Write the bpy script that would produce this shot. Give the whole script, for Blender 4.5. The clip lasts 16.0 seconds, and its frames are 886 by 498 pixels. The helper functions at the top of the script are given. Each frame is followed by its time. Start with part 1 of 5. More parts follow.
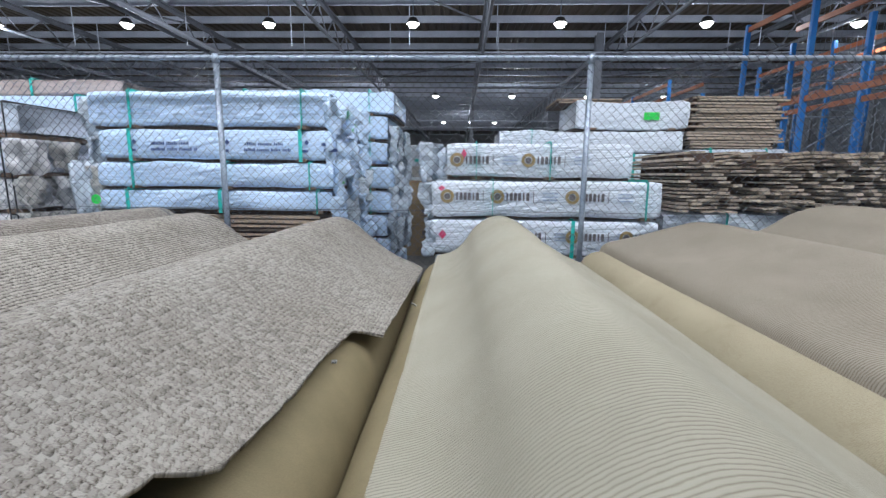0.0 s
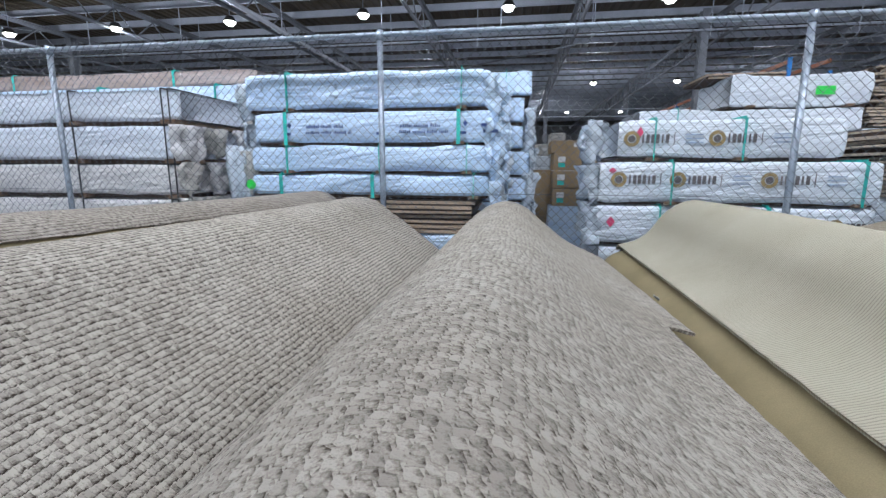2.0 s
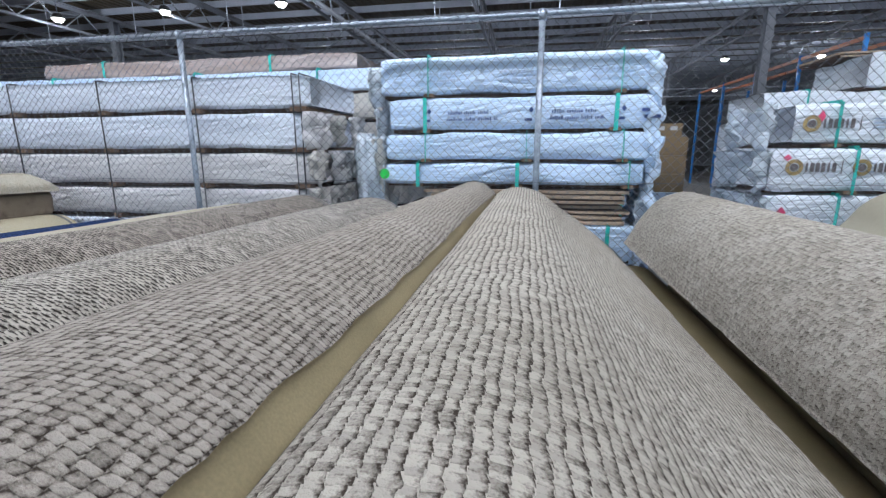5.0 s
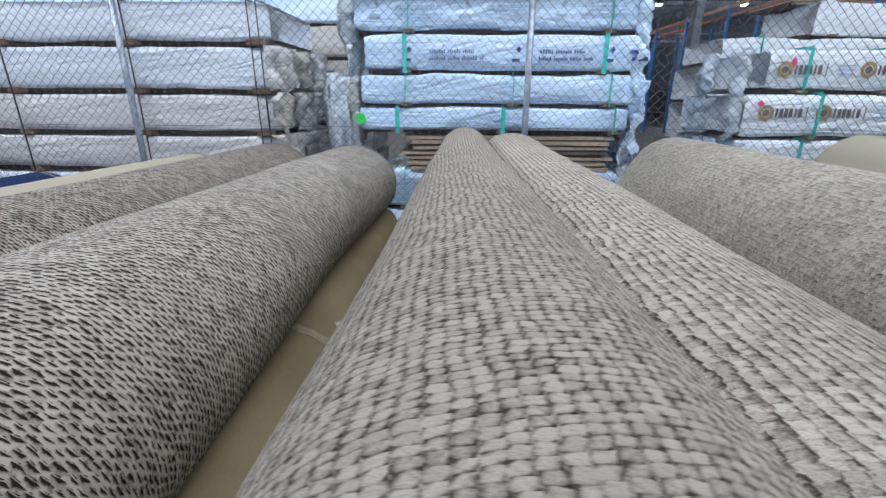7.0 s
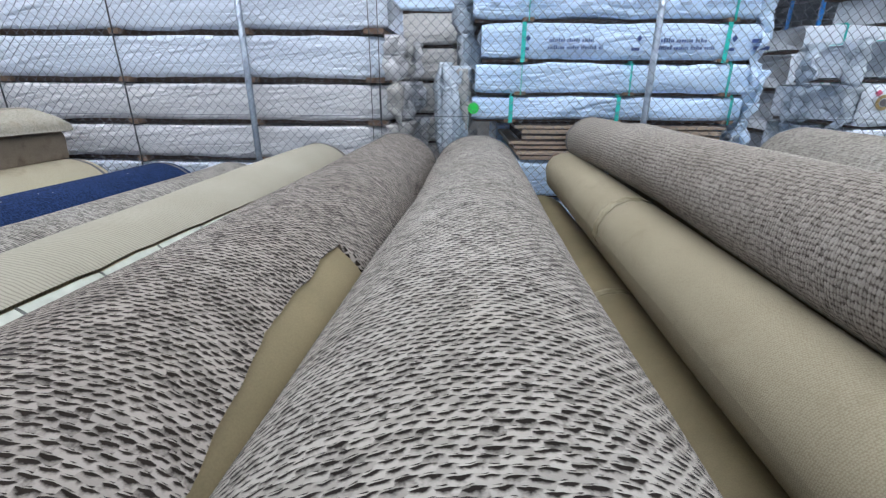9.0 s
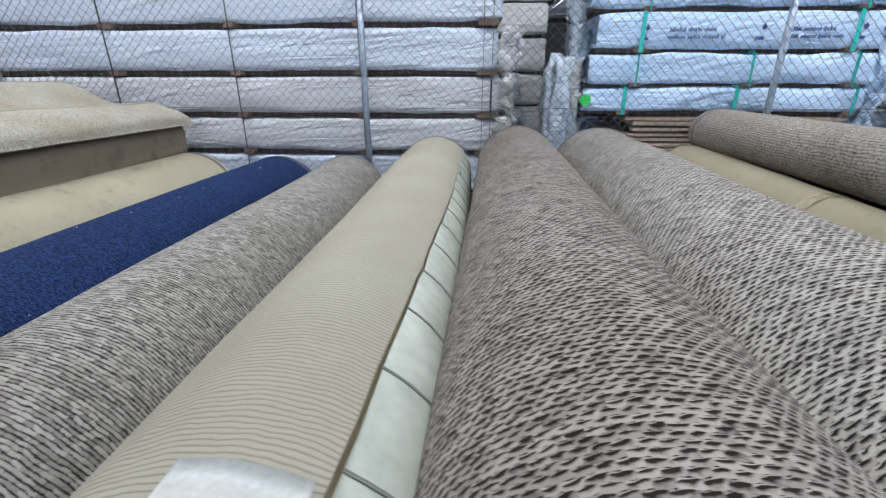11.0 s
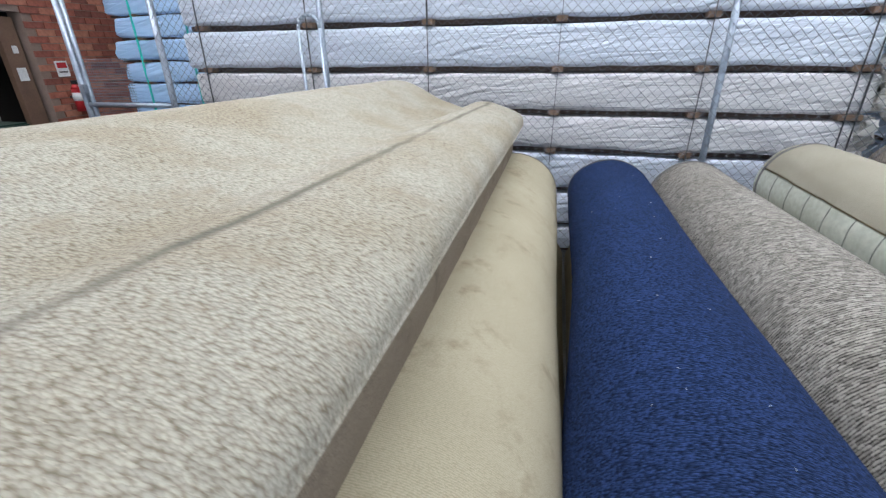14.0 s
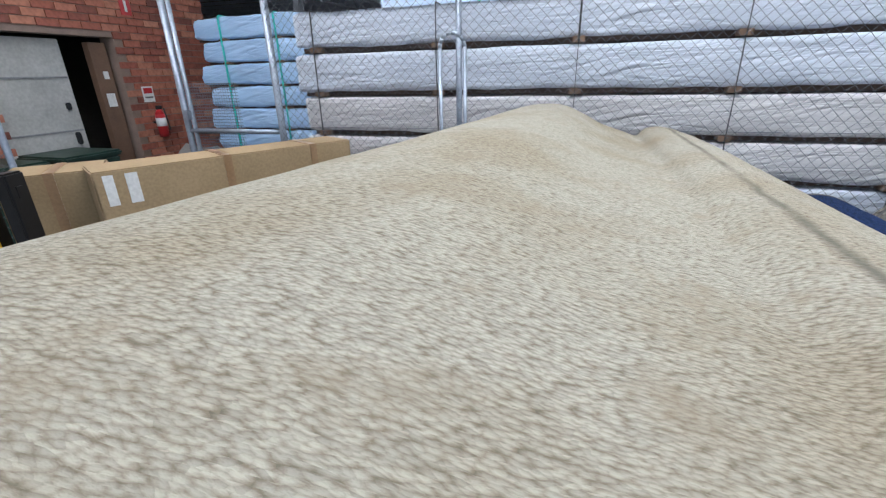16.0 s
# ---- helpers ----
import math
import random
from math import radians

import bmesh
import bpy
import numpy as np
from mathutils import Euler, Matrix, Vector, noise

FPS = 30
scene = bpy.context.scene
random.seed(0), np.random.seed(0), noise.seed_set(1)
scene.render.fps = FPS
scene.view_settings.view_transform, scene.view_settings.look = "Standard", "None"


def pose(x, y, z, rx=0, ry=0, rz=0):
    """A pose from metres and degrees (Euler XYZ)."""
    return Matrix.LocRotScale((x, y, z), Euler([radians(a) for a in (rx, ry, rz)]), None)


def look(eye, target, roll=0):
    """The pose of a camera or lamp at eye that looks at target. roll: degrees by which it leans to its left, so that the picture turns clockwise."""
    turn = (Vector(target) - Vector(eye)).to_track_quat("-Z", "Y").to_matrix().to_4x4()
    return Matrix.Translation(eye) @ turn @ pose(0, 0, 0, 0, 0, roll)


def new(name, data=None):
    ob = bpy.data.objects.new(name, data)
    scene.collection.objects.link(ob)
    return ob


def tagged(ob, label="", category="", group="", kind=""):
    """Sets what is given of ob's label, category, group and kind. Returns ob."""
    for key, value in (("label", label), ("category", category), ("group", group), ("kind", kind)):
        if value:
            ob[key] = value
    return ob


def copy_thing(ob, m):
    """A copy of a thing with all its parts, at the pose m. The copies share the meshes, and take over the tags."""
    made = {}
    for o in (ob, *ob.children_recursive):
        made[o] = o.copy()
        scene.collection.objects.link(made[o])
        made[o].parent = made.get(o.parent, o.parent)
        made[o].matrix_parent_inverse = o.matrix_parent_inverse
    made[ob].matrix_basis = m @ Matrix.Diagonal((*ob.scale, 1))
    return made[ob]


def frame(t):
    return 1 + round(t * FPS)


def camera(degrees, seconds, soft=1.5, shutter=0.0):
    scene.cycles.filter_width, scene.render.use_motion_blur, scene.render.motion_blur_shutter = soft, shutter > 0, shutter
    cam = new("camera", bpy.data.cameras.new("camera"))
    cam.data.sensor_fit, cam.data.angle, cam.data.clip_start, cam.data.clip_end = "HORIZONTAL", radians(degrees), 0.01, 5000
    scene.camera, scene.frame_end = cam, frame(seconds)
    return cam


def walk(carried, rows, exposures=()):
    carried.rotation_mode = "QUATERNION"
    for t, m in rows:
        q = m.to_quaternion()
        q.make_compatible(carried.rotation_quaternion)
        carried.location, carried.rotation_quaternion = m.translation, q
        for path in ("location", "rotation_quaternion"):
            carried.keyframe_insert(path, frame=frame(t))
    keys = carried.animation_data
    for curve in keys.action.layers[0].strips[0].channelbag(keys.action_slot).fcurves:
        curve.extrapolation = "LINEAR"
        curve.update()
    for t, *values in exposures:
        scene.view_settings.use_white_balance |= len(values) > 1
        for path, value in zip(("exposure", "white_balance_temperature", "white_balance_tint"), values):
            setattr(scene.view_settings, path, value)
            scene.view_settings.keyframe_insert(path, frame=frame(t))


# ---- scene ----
# ---- camera ----
cam = camera(90.0, 16.0, soft=1.25, shutter=0.15)
ROWS = [
    (0, -0.002, 0.004, 1.651, 2.06, -9.53, 0.58),
    (0.5, -0.350, 0.017, 1.650, 3.43, -9.63, 0.52),
    (1, -0.640, 0.030, 1.636, 7.31, -9.39, 0.29),
    (1.5, -0.827, 0.121, 1.571, 8.79, -9.54, 0.18),
    (2, -0.926, 0.177, 1.551, 9.10, -10.36, 0.16),
    (2.5, -1.031, 0.134, 1.554, 8.89, -11.12, 0.17),
    (3, -1.270, 0.027, 1.597, 8.29, -11.27, 0.15),
    (3.5, -1.577, 0.048, 1.605, 9.49, -11.52, 0.06),
    (4, -1.832, 0.067, 1.590, 12.27, -11.42, -0.23),
    (6.5, -2.305, 0.227, 1.597, 3.95, -17.08, 0.19),
    (7, -2.500, 0.220, 1.582, 1.95, -19.13, 0.32),
    (7.5, -2.733, 0.276, 1.567, 1.71, -20.38, 0.30),
    (8, -2.956, 0.265, 1.595, 1.76, -20.68, 0.24),
    (8.5, -3.217, 0.187, 1.597, 1.87, -20.57, 0.28),
    (11, -4.187, 0.137, 1.620, 3.81, -21.93, -0.13),
    (11.5, -4.587, 0.093, 1.576, 6.88, -22.01, -0.24),
    (12, -4.888, 0.046, 1.544, 11.07, -22.38, -0.57),
    (12.5, -5.231, 0.072, 1.526, 12.51, -23.17, -0.55),
    (13, -5.490, 0.112, 1.509, 13.27, -23.80, -0.71),
    (13.5, -5.723, 0.055, 1.627, 13.22, -24.49, -0.75),
    (14, -6.124, 0.076, 1.760, 14.02, -24.27, -0.79),
    (14.5, -6.436, 0.063, 1.791, 15.26, -23.29, -0.95),
    (15, -6.736, 0.138, 1.798, 15.63, -22.14, -1.02),
    (15.5, -7.003, 0.250, 1.753, 16.30, -21.48, -1.08),
    (16, -7.121, 0.288, 1.754, 17.19, -21.63, -1.38),
]


def cam_pose(x, y, z, yaw, pitch, roll):
    ya, pi = radians(yaw), radians(pitch)
    eye = Vector((x, y, z))
    ahead = Vector((-math.sin(ya) * math.cos(pi), math.cos(ya) * math.cos(pi), math.sin(pi)))
    return look(eye, eye + ahead, roll)


walk(cam, [(t, cam_pose(*r)) for t, *r in ROWS],
     exposures=[(0.0, -0.42, 6000, 9.0), (7.5, -0.40, 5940, 9.0), (11.3, -0.44, 5940, 9.0), (12.5, -0.27, 6010, 9.0), (14.5, -0.32, 6080, 9.0), (16.0, -0.42, 6080, 9.0)])

# ---- light ----
world = bpy.data.worlds.new("world")
scene.world = world
world.use_nodes = True
wn = world.node_tree
sky = wn.nodes.new("ShaderNodeTexSky")
sky.sky_type = "NISHITA"
sky.sun_disc = False
sky.sun_elevation, sky.sun_rotation = radians(50), radians(150)
wn.nodes["Background"].inputs["Strength"].default_value = 0.06
wn.links.new(sky.outputs["Color"], wn.nodes["Background"].inputs["Color"])
sun_data = bpy.data.lights.new("sun", "SUN")
sun_data.energy, sun_data.angle, sun_data.color = 1.2, radians(12), (1.0, 0.96, 0.9)
sun = new("sun", sun_data)
sun.matrix_basis = look((-6, -20, 24), (-2, 0, 0))


def area_lamp(name, m, sx, sy, power, colour):
    d = bpy.data.lights.new(name, "AREA")
    d.shape, d.size, d.size_y, d.energy, d.color = "RECTANGLE", sx, sy, power, colour
    ob = new(name, d)
    ob.matrix_basis = m
    return ob


# daylight that comes in through the open loading side behind the camera
area_lamp("sky_opening", look((-3.5, -6.8, 2.9), (-3.5, 4.0, 1.6)), 11.0, 5.0, 430, (0.72, 0.86, 1.0))


# ---- materials ----
def mat(name):
    m = bpy.data.materials.new(name)
    m.use_nodes = True
    nt = m.node_tree
    return m, nt, nt.nodes["Principled BSDF"]


def node(nt, kind, **values):
    n = nt.nodes.new("ShaderNode" + kind)
    for key, v in values.items():
        n.inputs[key.replace("_", " ")].default_value = v
    return n


def coords(nt, which="Object", scale=(1, 1, 1)):
    tc = nt.nodes.new("ShaderNodeTexCoord")
    mp = nt.nodes.new("ShaderNodeMapping")
    mp.inputs["Scale"].default_value = scale
    nt.links.new(tc.outputs[which], mp.inputs["Vector"])
    return mp.outputs["Vector"]


def ramp(nt, fac, stops):
    r = nt.nodes.new("ShaderNodeValToRGB")
    el = r.color_ramp.elements
    while len(el) < len(stops):
        el.new(0.5)
    for e, (p, c) in zip(el, stops):
        e.position, e.color = p, (*c, 1)
    nt.links.new(fac, r.inputs["Fac"])
    return r.outputs["Color"]


def mixc(nt, fac, a, b, mode="MIX"):
    m = nt.nodes.new("ShaderNodeMix")
    m.data_type, m.blend_type = "RGBA", mode
    for sock, v in ((m.inputs[0], fac), (m.inputs[6], a), (m.inputs[7], b)):
        if isinstance(v, bpy.types.NodeSocket):
            nt.links.new(v, sock)
        elif isinstance(v, (int, float)):
            sock.default_value = v
        else:
            sock.default_value = (*v, 1)
    return m.outputs[2]


def bump(nt, bsdf, height, strength, distance):
    b = nt.nodes.new("ShaderNodeBump")
    b.inputs["Strength"].default_value, b.inputs["Distance"].default_value = strength, distance
    nt.links.new(height, b.inputs["Height"])
    nt.links.new(b.outputs["Normal"], bsdf.inputs["Normal"])
    return b


def surface(name, c1, c2, scale=6.0, rough=0.6, metal=0.0, fine=60.0, relief=0.3, depth=0.004, squash=(1, 1, 1), which="Object"):
    """A plain surface with large stains and fine grain."""
    m, nt, b = mat(name)
    v = coords(nt, which, squash)
    big = node(nt, "TexNoise", Scale=scale, Detail=5.0, Roughness=0.6)
    small = node(nt, "TexNoise", Scale=fine, Detail=3.0)
    nt.links.new(v, big.inputs["Vector"])
    nt.links.new(v, small.inputs["Vector"])
    col = ramp(nt, big.outputs["Fac"], [(0.3, c1), (0.7, c2)])
    grain = ramp(nt, small.outputs["Fac"], [(0.3, (0.82, 0.82, 0.82)), (0.7, (1, 1, 1))])
    nt.links.new(mixc(nt, 1.0, col, grain, "MULTIPLY"), b.inputs["Base Color"])
    rr = nt.nodes.new("ShaderNodeMapRange")
    rr.inputs["To Min"].default_value, rr.inputs["To Max"].default_value = rough * 0.8, min(1.0, rough * 1.2)
    nt.links.new(big.outputs["Fac"], rr.inputs["Value"])
    nt.links.new(rr.outputs["Result"], b.inputs["Roughness"])
    b.inputs["Metallic"].default_value = metal
    if relief:
        bump(nt, b, small.outputs["Fac"], relief, depth)
    return m


def math_node(nt, op, a, b2=None, c=None):
    n = nt.nodes.new("ShaderNodeMath")
    n.operation = op
    for i, v in enumerate((a, b2, c)):
        if v is None:
            continue
        if isinstance(v, bpy.types.NodeSocket):
            nt.links.new(v, n.inputs[i])
        else:
            n.inputs[i].default_value = v
    return n.outputs[0]


def node_noise(nt, uv, scale):
    n = node(nt, "TexNoise", Scale=scale, Detail=4.0)
    nt.links.new(uv.outputs["UV"], n.inputs["Vector"])
    return n.outputs["Fac"]


def carpet(name, dark, light, cell=(0.010, 0.010), slant=0.0, relief=0.9, depth=0.004, streak=0.3, rows=0.5, stain=None, crease=None, random_loops=0.35, yarn_mix=0.35, loop=1.25, gap=0.82):
    """Pile or loop carpet: loops in rows, laid out in metres along u (round the roll) and v (along it)."""
    m, nt, b = mat(name)
    uv = nt.nodes.new("ShaderNodeUVMap")
    mp = nt.nodes.new("ShaderNodeMapping")
    mp.inputs["Scale"].default_value = (1 / cell[0], 1 / cell[1], 1)
    mp.inputs["Rotation"].default_value = (0, 0, slant)
    nt.links.new(uv.outputs["UV"], mp.inputs["Vector"])
    warp = node(nt, "TexNoise", Scale=16.0, Detail=2.0)
    nt.links.new(uv.outputs["UV"], warp.inputs["Vector"])
    bend = nt.nodes.new("ShaderNodeVectorMath")
    bend.operation = "MULTIPLY_ADD"
    bend.inputs[1].default_value = (1.6, 1.6, 0)
    nt.links.new(warp.outputs["Color"], bend.inputs[0])
    nt.links.new(mp.outputs["Vector"], bend.inputs[2])
    # every second row is set over by half a loop
    sep = nt.nodes.new("ShaderNodeSeparateXYZ")
    nt.links.new(bend.outputs["Vector"], sep.inputs["Vector"])
    row = math_node(nt, "FLOOR", sep.outputs["Y"])
    shift = math_node(nt, "MULTIPLY", math_node(nt, "FLOORED_MODULO", row, 2.0), 0.5)
    comb = nt.nodes.new("ShaderNodeCombineXYZ")
    nt.links.new(math_node(nt, "ADD", sep.outputs["X"], shift), comb.inputs["X"])
    nt.links.new(sep.outputs["Y"], comb.inputs["Y"])
    loops = node(nt, "TexVoronoi", Scale=1.0, Randomness=random_loops)
    loops.voronoi_dimensions = "2D"
    nt.links.new(comb.outputs["Vector"], loops.inputs["Vector"])
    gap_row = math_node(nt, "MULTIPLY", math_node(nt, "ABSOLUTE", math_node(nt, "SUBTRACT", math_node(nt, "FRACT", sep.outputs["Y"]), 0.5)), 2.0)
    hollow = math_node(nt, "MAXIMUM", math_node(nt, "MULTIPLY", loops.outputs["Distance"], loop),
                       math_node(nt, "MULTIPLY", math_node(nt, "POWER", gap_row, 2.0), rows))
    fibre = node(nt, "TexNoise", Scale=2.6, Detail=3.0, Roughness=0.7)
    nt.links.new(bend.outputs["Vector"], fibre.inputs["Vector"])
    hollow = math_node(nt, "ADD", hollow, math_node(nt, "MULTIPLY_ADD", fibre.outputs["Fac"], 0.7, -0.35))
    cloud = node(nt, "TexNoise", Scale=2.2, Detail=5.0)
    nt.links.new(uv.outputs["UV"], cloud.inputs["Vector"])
    # hollows and row gaps take the dark colour, as painted shade in the pile
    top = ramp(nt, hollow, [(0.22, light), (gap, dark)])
    each = nt.nodes.new("ShaderNodeSeparateColor")
    nt.links.new(loops.outputs["Color"], each.inputs["Color"])
    tint = ramp(nt, each.outputs[0], [(0.0, tuple(1 - streak for _ in range(3))), (1 - yarn_mix, (1, 1, 1))])
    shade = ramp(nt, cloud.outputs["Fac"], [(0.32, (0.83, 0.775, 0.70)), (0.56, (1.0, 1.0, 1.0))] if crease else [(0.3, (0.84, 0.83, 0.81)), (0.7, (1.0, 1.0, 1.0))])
    col = mixc(nt, 1.0, mixc(nt, 1.0, top, tint, "MULTIPLY"), shade, "MULTIPLY")
    if stain:
        marks = node(nt, "TexNoise", Scale=5.0, Detail=6.0, Roughness=0.7)
        nt.links.new(uv.outputs["UV"], marks.inputs["Vector"])
        col = mixc(nt, ramp(nt, marks.outputs["Fac"], [(0.54, (0, 0, 0)), (0.72, (0.8, 0.8, 0.8))]), col, stain)
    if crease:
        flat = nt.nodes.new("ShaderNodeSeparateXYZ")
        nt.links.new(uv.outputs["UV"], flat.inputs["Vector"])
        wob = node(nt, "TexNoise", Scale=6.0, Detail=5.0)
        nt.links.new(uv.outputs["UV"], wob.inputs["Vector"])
        # broken darker line that runs along the crease
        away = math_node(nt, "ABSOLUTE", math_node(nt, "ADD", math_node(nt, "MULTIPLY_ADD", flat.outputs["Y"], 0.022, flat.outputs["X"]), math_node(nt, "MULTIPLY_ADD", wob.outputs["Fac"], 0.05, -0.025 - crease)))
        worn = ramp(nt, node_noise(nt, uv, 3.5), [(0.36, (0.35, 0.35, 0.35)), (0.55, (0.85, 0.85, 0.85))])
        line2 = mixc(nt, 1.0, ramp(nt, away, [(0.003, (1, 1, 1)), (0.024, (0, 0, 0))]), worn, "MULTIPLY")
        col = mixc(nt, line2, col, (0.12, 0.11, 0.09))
    nt.links.new(col, b.inputs["Base Color"])
    b.inputs["Roughness"].default_value = 0.95
    b.inputs["Specular IOR Level"].default_value = 0.1
    bump(nt, b, math_node(nt, "SUBTRACT", 1.0, hollow), relief, depth)
    return m


def woven(name, dark, light, length, pitch, along="u", step=0.5, sway=0.6, gap_end=0.55, gap_side=1.0, lens=0.3, relief=0.8, depth=0.003, streak=0.3, fuzz=0.8, ramp_ends=(0.1, 1.0), cloud_low=(0.80, 0.785, 0.76), sharp=3.0, break_up=0.6, sided=False, tilt=0.0):
    """Loop carpet in clear rows: each loop `length` along its row, rows `pitch` apart, shifted by `step` from row to row."""
    m, nt, b = mat(name)
    uv = nt.nodes.new("ShaderNodeUVMap")
    sway_n = node(nt, "TexNoise", Scale=9.0, Detail=2.0)
    nt.links.new(uv.outputs["UV"], sway_n.inputs["Vector"])
    fine_n = node(nt, "TexNoise", Scale=55.0, Detail=1.0)
    nt.links.new(uv.outputs["UV"], fine_n.inputs["Vector"])
    sep = nt.nodes.new("ShaderNodeSeparateXYZ")
    nt.links.new(uv.outputs["UV"], sep.inputs["Vector"])
    sw = nt.nodes.new("ShaderNodeSeparateColor")
    nt.links.new(sway_n.outputs["Color"], sw.inputs["Color"])
    fi = nt.nodes.new("ShaderNodeSeparateColor")
    nt.links.new(fine_n.outputs["Color"], fi.inputs["Color"])
    first, second = ("X", "Y") if along == "u" else ("Y", "X")
    a = math_node(nt, "MULTIPLY_ADD", sep.outputs[first], 1 / length, math_node(nt, "MULTIPLY", sw.outputs[0], 2 * sway))
    a = math_node(nt, "ADD", a, math_node(nt, "MULTIPLY", fi.outputs[0], 0.7))
    r = math_node(nt, "MULTIPLY_ADD", sep.outputs[second], 1 / pitch, math_node(nt, "MULTIPLY", sw.outputs[1], 4 * sway))
    r = math_node(nt, "ADD", r, math_node(nt, "MULTIPLY", fi.outputs[1], 0.5))
    row = math_node(nt, "FLOOR", r)
    a = math_node(nt, "ADD", a, math_node(nt, "MULTIPLY", row, step))
    if tilt:  # loops lie slightly across their row, like a twisted cord
        r = math_node(nt, "ADD", r, math_node(nt, "MULTIPLY_ADD", math_node(nt, "FRACT", a), tilt, -tilt / 2))
    comb = nt.nodes.new("ShaderNodeCombineXYZ")
    nt.links.new(math_node(nt, "FLOOR", a), comb.inputs["X"])
    nt.links.new(row, comb.inputs["Y"])
    rnd = nt.nodes.new("ShaderNodeTexWhiteNoise")
    rnd.noise_dimensions = "2D"
    nt.links.new(comb.outputs["Vector"], rnd.inputs["Vector"])
    rc = nt.nodes.new("ShaderNodeSeparateColor")
    nt.links.new(rnd.outputs["Color"], rc.inputs["Color"])
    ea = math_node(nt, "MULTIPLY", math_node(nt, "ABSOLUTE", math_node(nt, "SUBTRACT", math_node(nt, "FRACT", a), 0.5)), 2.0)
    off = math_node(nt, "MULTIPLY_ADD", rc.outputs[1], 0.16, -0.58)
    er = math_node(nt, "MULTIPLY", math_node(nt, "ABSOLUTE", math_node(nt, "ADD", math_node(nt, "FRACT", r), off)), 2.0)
    if sided:  # the hollow lies on one side of each loop only, dark like its shadow
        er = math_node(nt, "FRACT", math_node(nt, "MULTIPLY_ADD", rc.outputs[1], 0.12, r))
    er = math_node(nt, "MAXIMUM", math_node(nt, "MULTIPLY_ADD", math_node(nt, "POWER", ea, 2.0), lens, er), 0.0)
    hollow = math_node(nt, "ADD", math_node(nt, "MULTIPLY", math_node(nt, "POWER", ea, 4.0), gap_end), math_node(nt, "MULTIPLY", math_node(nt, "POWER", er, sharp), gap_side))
    mid = node(nt, "TexNoise", Scale=1.0, Detail=2.0)
    mq = nt.nodes.new("ShaderNodeMapping")
    mq.inputs["Scale"].default_value = (95, 95, 1)
    nt.links.new(uv.outputs["UV"], mq.inputs["Vector"])
    nt.links.new(mq.outputs["Vector"], mid.inputs["Vector"])
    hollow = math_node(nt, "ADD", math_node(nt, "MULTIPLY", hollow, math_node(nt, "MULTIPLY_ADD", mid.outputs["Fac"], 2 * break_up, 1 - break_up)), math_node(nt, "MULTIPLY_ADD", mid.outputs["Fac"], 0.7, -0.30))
    fib = node(nt, "TexNoise", Scale=1.0, Detail=3.0, Roughness=0.7)
    mp = nt.nodes.new("ShaderNodeMapping")
    mp.inputs["Scale"].default_value = (260, 260, 1)
    nt.links.new(uv.outputs["UV"], mp.inputs["Vector"])
    nt.links.new(mp.outputs["Vector"], fib.inputs["Vector"])
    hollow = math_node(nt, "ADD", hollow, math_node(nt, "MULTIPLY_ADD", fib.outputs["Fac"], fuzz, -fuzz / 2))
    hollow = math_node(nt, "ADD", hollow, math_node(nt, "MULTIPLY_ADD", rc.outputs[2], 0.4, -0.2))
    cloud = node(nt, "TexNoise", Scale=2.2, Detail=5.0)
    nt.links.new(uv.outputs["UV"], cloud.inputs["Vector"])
    # shade between the loops is painted: colour turns dark as the hollow deepens
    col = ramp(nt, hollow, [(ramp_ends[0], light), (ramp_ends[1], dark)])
    tint = ramp(nt, rc.outputs[0], [(0.0, tuple(1 - streak for _ in range(3))), (0.7, (1, 1, 1))])
    shade = ramp(nt, cloud.outputs["Fac"], [(0.3, cloud_low), (0.7, (1.0, 1.0, 1.0))])
    nt.links.new(mixc(nt, 1.0, mixc(nt, 1.0, col, tint, "MULTIPLY"), shade, "MULTIPLY"), b.inputs["Base Color"])
    b.inputs["Roughness"].default_value = 0.95
    b.inputs["Specular IOR Level"].default_value = 0.1
    bump(nt, b, math_node(nt, "SUBTRACT", 1.0, hollow), relief, depth)
    return m


M_FLOOR = surface("concrete_floor", (0.20, 0.20, 0.19), (0.30, 0.29, 0.28), 0.6, 0.65, fine=40, relief=0.15)
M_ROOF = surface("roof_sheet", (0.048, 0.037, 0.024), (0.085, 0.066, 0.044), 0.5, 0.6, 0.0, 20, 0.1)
M_STEEL = surface("galvanised_steel", (0.24, 0.28, 0.34), (0.38, 0.43, 0.50), 8, 0.42, 0.5, 50, 0.08)
M_DARKSTEEL = surface("painted_truss_steel", (0.16, 0.17, 0.20), (0.25, 0.27, 0.31), 3, 0.5, 0.1, 50, 0.1)
M_PURLIN = surface("purlin_steel", (0.42, 0.46, 0.55), (0.55, 0.59, 0.68), 2, 0.5, 0.1, 30, 0.1)
M_WIRE = surface("fence_wire", (0.11, 0.12, 0.14), (0.19, 0.20, 0.23), 15, 0.5, 0.3, 80, 0.0)
M_BACKING = surface("carpet_backing", (0.185, 0.148, 0.075), (0.275, 0.222, 0.122), 3.0, 0.75, 0, 300, 0.4, 0.001)
M_EDGE = surface("carpet_edge", (0.19, 0.18, 0.17), (0.26, 0.245, 0.23), 9.0, 0.9, 0, 200, 0.4, 0.002)
M_WALL = surface("wall_cladding", (0.25, 0.26, 0.27), (0.34, 0.35, 0.36), 0.8, 0.6, 0, 30, 0.1)


